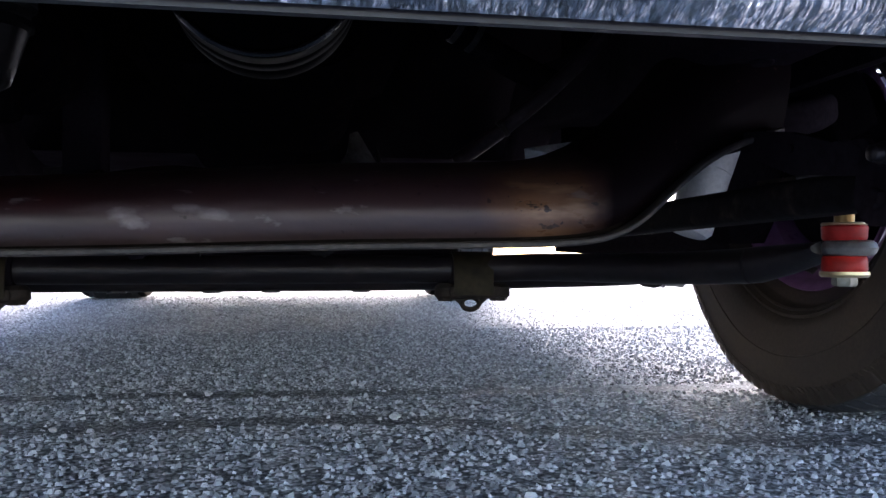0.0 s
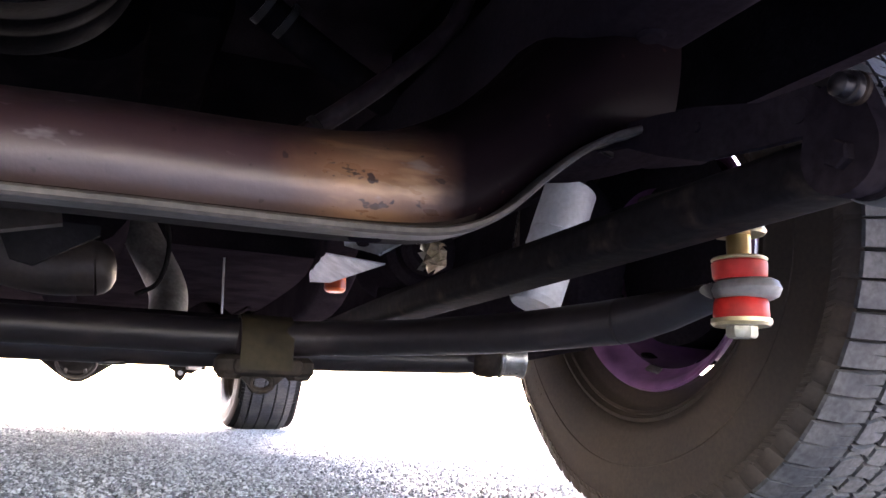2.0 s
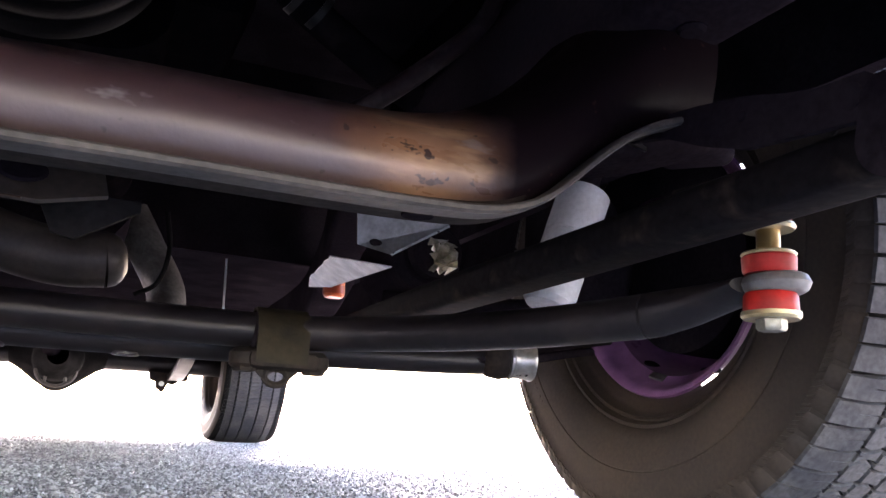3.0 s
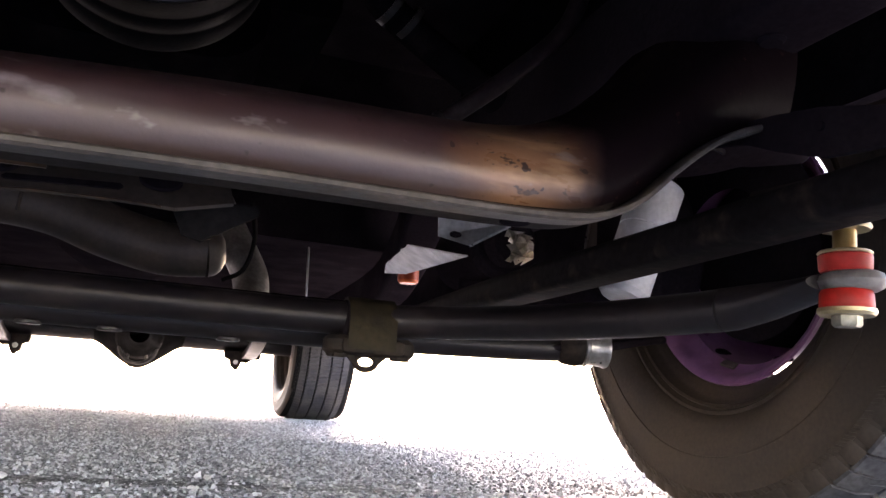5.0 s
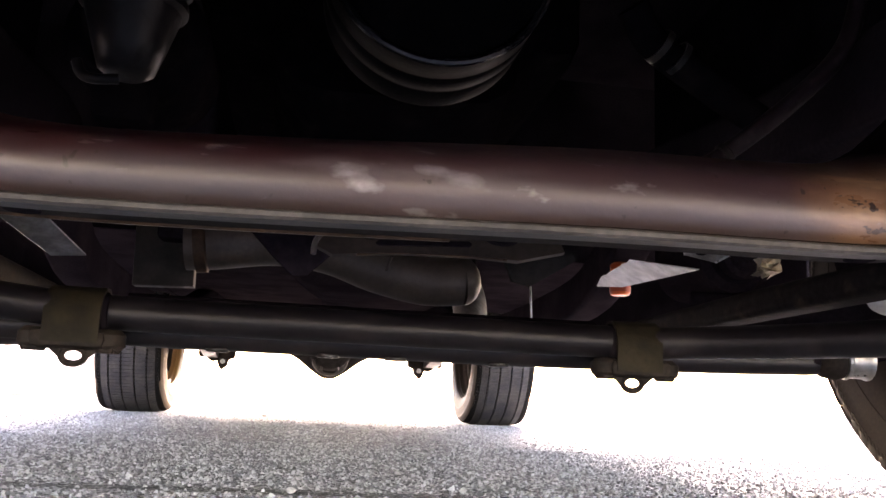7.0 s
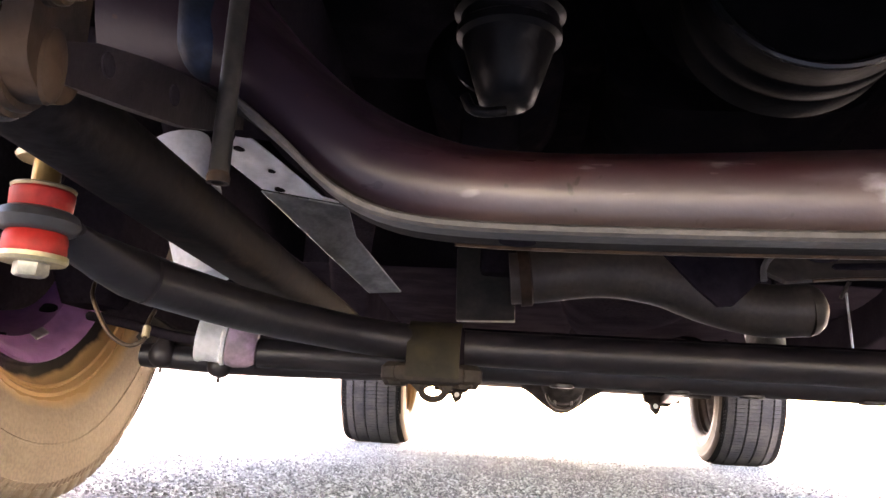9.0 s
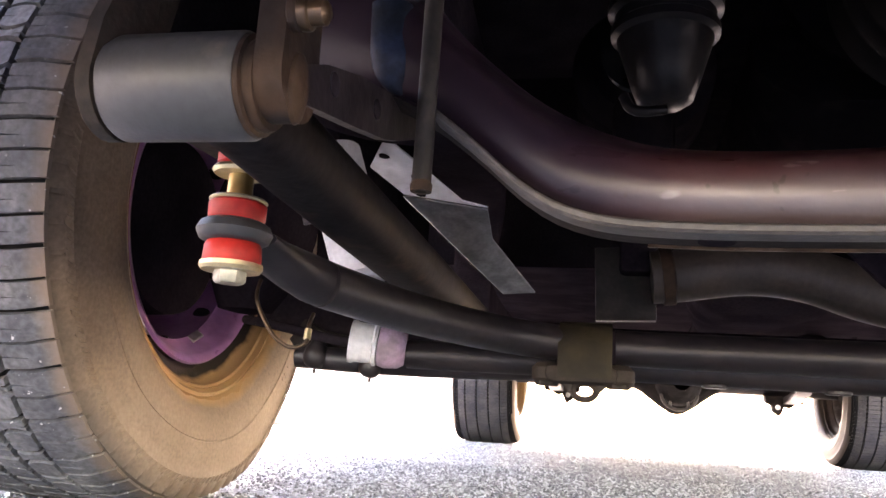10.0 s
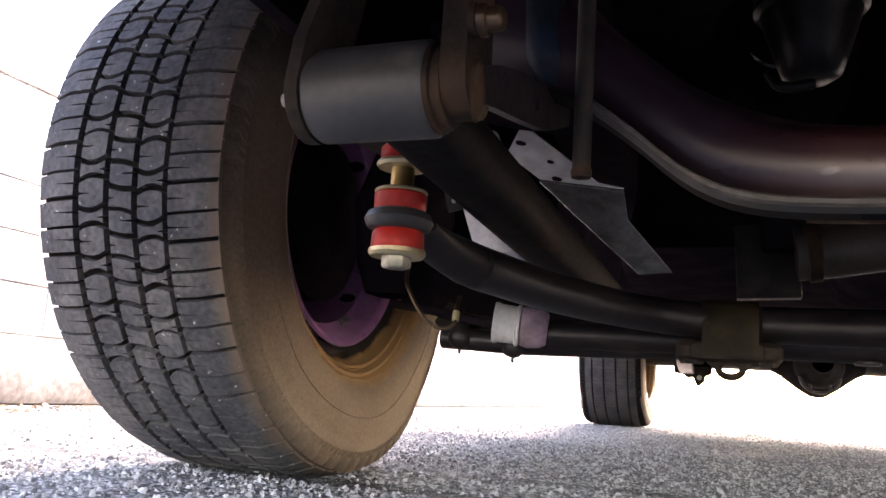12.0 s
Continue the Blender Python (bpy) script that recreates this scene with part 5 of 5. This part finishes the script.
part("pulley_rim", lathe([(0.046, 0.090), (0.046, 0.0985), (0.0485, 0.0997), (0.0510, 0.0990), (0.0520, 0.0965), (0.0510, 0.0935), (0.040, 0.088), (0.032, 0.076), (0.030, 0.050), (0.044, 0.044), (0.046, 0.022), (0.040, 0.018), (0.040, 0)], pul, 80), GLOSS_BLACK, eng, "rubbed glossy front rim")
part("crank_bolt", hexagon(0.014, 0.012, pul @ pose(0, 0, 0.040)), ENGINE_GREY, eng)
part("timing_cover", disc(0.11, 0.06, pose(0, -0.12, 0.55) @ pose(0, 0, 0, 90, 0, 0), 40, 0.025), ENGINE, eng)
part("mount_plate", box((0.068, 0.02, 0.085), (-0.243, 0.06, 0.281), 0.001, (0, -2, 0)), SEAM_DARK, eng)
part("mount_arm", box((0.05, 0.05, 0.22), (-0.225, 0.05, 0.40), 0.006), UNDER, eng)
alt = thing("alternator", "dark alternator with a small pulley", "alternator")
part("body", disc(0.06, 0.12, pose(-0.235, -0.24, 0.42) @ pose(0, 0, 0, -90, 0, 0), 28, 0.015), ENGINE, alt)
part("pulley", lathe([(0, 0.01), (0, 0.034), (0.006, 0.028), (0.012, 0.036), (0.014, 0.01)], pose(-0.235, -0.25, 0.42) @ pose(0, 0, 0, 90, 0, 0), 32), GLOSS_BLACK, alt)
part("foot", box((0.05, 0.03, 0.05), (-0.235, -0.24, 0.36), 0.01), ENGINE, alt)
sol = thing("fuel_pump", "dark finned pump body with a fitting", "pump")
part("body", lathe([(0.325, 0), (0.325, 0.014), (0.330, 0.021), (0.350, 0.0275), (0.378, 0.036), (0.381, 0.0405), (0.387, 0.0405), (0.390, 0.037), (0.397, 0.038), (0.400, 0.043), (0.406, 0.043), (0.41, 0.038), (0.46, 0.040), (0.46, 0)], pose(-0.222, -0.3, 0.03), 32), OILY, sol)
part("fitting", tube([(-0.252, -0.32, 0.356), (-0.247, -0.322, 0.346), (-0.238, -0.322, 0.343), (-0.222, -0.318, 0.346)], 0.0040, 12), OILY, sol, "wet pipe fitting")
hose = thing("radiator_hose", "dark hose with a steel clip", "hose")
part("hose", tube([(0.18, -0.31, 0.46), (0.205, -0.30, 0.432), (0.267, -0.29, 0.40), (0.32, -0.27, 0.385)], 0.014, 16), ENGINE, hose)
for p in ((0.205, -0.303, 0.432), (0.222, -0.30, 0.424)):
    part("clip", lathe([(0, 0.0142), (0, 0.016), (0.006, 0.016), (0.006, 0.0142)], look(p, (0.267, -0.29, 0.40)) @ pose(0, 0, 0, 180, 0, 0), 20), ENGINE_GREY, hose)
arc = thing("lower_hose", "burgundy-tinted hose curving up to the radiator", "hose")
part("hose", tube([(0.20, -0.33, 0.295), (0.242, -0.34, 0.325), (0.296, -0.355, 0.371), (0.341, -0.358, 0.421), (0.36, -0.36, 0.48)], 0.0075, 14), BURGUNDY_DARK, arc)
part("clip", disc(0.009, 0.006, look((0.242, -0.34, 0.325), (0.296, -0.355, 0.371)) @ pose(0, 0, 0, 180, 0, 0), 18, 0.001), RUST_DARK, arc)
# ---- transmission, floor and rear ----
tr = thing("gearbox", "dark gearbox and shaft beneath the floor", "gearbox")
part("case", sweep(spline([(0, 0.4, 0.46), (0, 0.6, 0.43), (0, 0.9, 0.42), (0, 1.2, 0.41)], 4), rounded(0.28, 0.24, 0.08), scales=[1, 1, 1, 1, 0.95, 0.9, 0.85, 0.8, 0.7, 0.65, 0.6, 0.5, 0.45]), UNDER, tr)
part("shaft", tube([(0, 1.2, 0.40), (0, 2.7, 0.35)], 0.04), UNDER, tr)
axle = thing("rear_axle", "black rear axle with a round differential housing", "axle")
part("axle_tube", tube([(-0.7, REAR_Y, 0.326), (0.7, REAR_Y, 0.326)], 0.042), BLACK, axle)
part("housing", lathe([(-0.19, 0.042), (-0.15, 0.062), (-0.08, 0.115), (-0.03, 0.146), (0.0, 0.151), (0.03, 0.146), (0.08, 0.115), (0.15, 0.062), (0.19, 0.042)], pose(0.03, REAR_Y, 0.33) @ ALONG_X, 32), UNDER_GREY, axle)
part("nose", lathe([(0, 0.085), (0.06, 0.10), (0.12, 0.09), (0.2, 0.05), (0.26, 0.04)], pose(0.03, REAR_Y - 0.05, 0.315) @ pose(0, 0, 0, 90, 0, 0), 24), UNDER_GREY, axle)
part("nose_rim", sweep([Vector((0.03 + 0.075 * math.cos(a), REAR_Y - 0.165, 0.262 + 0.065 * math.sin(a))) for a in (math.pi * (1 + k / 16) for k in range(17))], circle(0.007, 8), (0, 1, 0)), SEAM_GREY, axle)
for x in (-0.03, 0.03):
    part("rib", tube([(0.03 + x, REAR_Y - 0.17, 0.285), (0.03 + x * 1.3, REAR_Y - 0.16, 0.205)], 0.006, 8), SEAM_GREY, axle)
for s in SIDES:
    sp = thing("leaf_spring", "dark rusty leaf spring with its clamp plate", "leaf spring", group="leaf springs")
    part("leaves", sweep(spline([(s * 0.5, 2.3, 0.40), (s * 0.5, 2.6, 0.30), (s * 0.5, REAR_Y, 0.265), (s * 0.5, 3.2, 0.30), (s * 0.5, 3.6, 0.42)], 4), rounded(0.06, 0.03, 0.004)), BLACK, sp)
    pl = [(s * x, REAR_Y - 0.03, z) for x, z in ((0.395, 0.285), (0.40, 0.255), (0.425, 0.245), (0.43, 0.218), (0.445, 0.208), (0.452, 0.199), (0.462, 0.207), (0.468, 0.219), (0.475, 0.24), (0.50, 0.235), (0.52, 0.25), (0.555, 0.255), (0.56, 0.285))]
    part("clamp_plate", plate(pl, 0.05), RUST_DARK, sp)
    # pale disc in place of the light seen through the plate's hole
    part("clamp_hole_light", disc(0.011, 0.054, pose(s * 0.449, REAR_Y - 0.057, 0.237) @ pose(0, 0, 0, -90, 0, 0), 16), HOLE_LIGHT, sp)
    for x in (0.52, 0.545):
        part("u_bolt", tube([(s * x, REAR_Y - 0.03, 0.27), (s * x, REAR_Y - 0.03, 0.225)], 0.005, 8), RUST_DARK, sp)

# ---- car body ----
shell = thing("car_body", "purple car body above, with black undercoated inner panels", "car body")
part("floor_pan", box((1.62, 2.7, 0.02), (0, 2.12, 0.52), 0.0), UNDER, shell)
# unseen panels that close the bay, sized to keep light out
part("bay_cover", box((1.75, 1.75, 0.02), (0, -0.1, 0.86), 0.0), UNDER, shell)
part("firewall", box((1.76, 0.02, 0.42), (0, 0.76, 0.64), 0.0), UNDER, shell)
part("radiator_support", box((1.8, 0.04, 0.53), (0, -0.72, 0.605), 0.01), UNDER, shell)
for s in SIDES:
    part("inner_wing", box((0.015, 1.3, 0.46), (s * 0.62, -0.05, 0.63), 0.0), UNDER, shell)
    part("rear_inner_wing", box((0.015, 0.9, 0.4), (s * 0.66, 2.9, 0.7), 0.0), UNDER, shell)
    for y0, y1, z0 in ((-0.95, -0.51, 0.38), (0.42, 2.48, 0.34), (3.32, 3.5, 0.42)):
        k = 0.87 if y0 > 0 else 0.935
        side = [(s * k, y0, z0), (s * 0.955, y0, 0.62), (s * 0.93, y0, 0.88), (s * 0.90, y0, 0.88), (s * 0.92, y0, 0.62), (s * (k - 0.03), y0, z0)]
        part("side_panel", loft([side, [(x, y1, z) for x, y, z in side]]), PAINT, shell)
    for y in (0.0, REAR_Y):
        arch = []
        for k in range(17):
            a = math.pi * k / 16
            py, pz = y - (0.50 if y == 0 and k < 8 else 0.42) * math.cos(a), 0.38 + 0.36 * math.sin(a)
            arch.append([(s * 0.905, py, pz), (s * 0.95, py, pz), (s * 0.945, py, 0.89), (s * 0.90, py, 0.89)])
        part("wheel_arch", loft(arch), PAINT, shell)
part("hood", loft([[(-0.93, y, 0.87), (0.93, y, 0.87), (0.90, y, z), (0, y, z + 0.03), (-0.90, y, z)] for y, z in ((-0.95, 0.90), (-0.3, 0.94), (0.75, 0.98))]), PAINT, shell)
part("cabin", loft([[(-w, y, 0.86), (w, y, 0.86), (w * k, y, z), (-w * k, y, z)] for y, w, k, z in ((0.75, 0.92, 0.95, 0.98), (1.35, 0.92, 0.75, 1.36), (2.2, 0.92, 0.75, 1.37), (2.8, 0.92, 0.92, 1.0), (3.5, 0.9, 0.97, 0.93))]), PAINT, shell)
for s in SIDES:
    part("sill_liner", box((0.006, 2.06, 0.26), (s * 0.832, 1.45, 0.475), 0.0), UNDER, shell)
# added dark sheet that covers the bright gap below the tail
part("tail_liner", box((1.7, 0.02, 0.50), (0, 3.46, 0.61), 0.0), UNDER, shell)
part("tail_panel", box((1.84, 0.03, 0.46), (0, 3.51, 0.68), 0.005), PAINT, shell)
bump = thing("front_bumper", "chrome bumper with a dull lower edge", "bumper")
bs = [(0.0, 0.0), (-0.006, 0.003), (-0.022, 0.026), (-0.034, 0.05), (-0.036, 0.065), (-0.028, 0.08), (0.01, 0.088), (0.01, 0.082), (-0.02, 0.074), (-0.026, 0.062), (-0.024, 0.05), (-0.012, 0.026), (0.0, 0.012)]
part("bar", loft([[(x, -0.925 + 0.10 * (x / 0.95) ** 4 + a, 0.2525 + b) for a, b in bs] for x in [-0.95 + 0.095 * k for k in range(21)]]), CHROME, bump)
part("edge", loft([[(x, -0.925 + 0.10 * (x / 0.95) ** 4 + a, 0.2525 + b) for a, b in ((0.0022, -0.001), (0.0015, 0.003), (0.0045, 0.003), (0.0045, -0.001))] for x in [-0.95 + 0.095 * k for k in range(21)]]), BLACK, bump)
# out of view; added to stop front light above the chrome
part("valance", box((1.8, 0.20, 0.008), (0, -0.825, 0.343), 0.0), UNDER, bump, "black sheet valance, unseen, added to block light")
for s in SIDES:
    part("bracket", box((0.04, 0.24, 0.04), (s * 0.3, -0.80, 0.345), 0.006), UNDER, bump)

# ---- surroundings ----
kerb = part("kerb", box((0.16, 40, 0.10), (-2.1, 6, 0.05), 0.02), KERB)
tagged(kerb, "weathered pale concrete kerb", "kerb", kind="structure")
wall = thing("wall_stone", "pale stone block wall in bright light", "wall", kind="structure")
rng = random.Random(7)
course = 0.22
stones = []
for r in range(5):
    y = -2.0 + rng.uniform(-0.2, 0.2)
    while y < 14:
        w = rng.uniform(0.3, 0.6)
        stones.append((y, r, w))
        y += w
part("core", box((0.2, 18, 1.12), (-3.32, 6, 0.56), 0.0), CONCRETE, wall)
STONE = {}
for y, r, w in stones[:300]:
    k = round(w, 1)
    if k not in STONE:
        ob = part("stone", box((0.05, k - 0.007, course - 0.007), (0, 0, 0), 0.006), PALE_STONE, wall)
        STONE[k] = ob.data
    else:
        ob = new("stone", STONE[k])
        ob.parent = wall
    ob.location = (-3.22 + rng.uniform(-0.006, 0.006), y + w / 2, course * (r + 0.5) + 0.005)
    ob.scale = (1, w / k, 1)
fence = thing("fence", "thin grey steel railing on the stone wall", "fence")
part("rail", tube([(-3.3, -3.0, 1.352), (-3.3, 15.0, 1.352)], 0.011, 12), STEEL_DARK, fence)
for k in range(9):
    part("post", tube([(-3.3, -2.48 + 2.0 * k, 1.1), (-3.3, -2.48 + 2.0 * k, 1.353)], 0.016, 12), STEEL_DARK, fence)

for x, y, r in ((0.173, -0.069, 0.0085), (0.098, -0.115, 0.007), (-0.078, 0.145, 0.0075), (-0.228, -0.076, 0.006), (0.123, 0.061, 0.008), (-0.069, 0.29, 0.006), (0.149, 0.188, 0.007), (-0.238, 2.80, 0.014), (0.30, -0.02, 0.004), (0.42, 0.02, 0.005), (-0.16, 0.02, 0.004), (-0.62, 0.05, 0.006)):
    bm = bmesh.new()
    bmesh.ops.create_icosphere(bm, subdivisions=2, radius=r)
    for v in bm.verts:
        v.co *= 0.8 + 0.45 * noise.noise(v.co * 160 + Vector((x * 90, y * 90, 0)))
        v.co.z *= 0.62
    p = part("pebble", bm, PEBBLE, None, "", False)
    p.location = (x, y, r * 0.42)
    tagged(p, "small pale loose stone lying on the asphalt", "stone", group="loose stones")

litter = scatter("leaf_litter", 500, -2.02, -1.75, -0.6, 2.2, 0.006, 0.02, 9, 0.25)
litter.data.materials.clear()
litter.data.materials.append(LITTER)
tagged(litter, "dry reddish leaf litter along the kerb", "litter", kind="stuff")
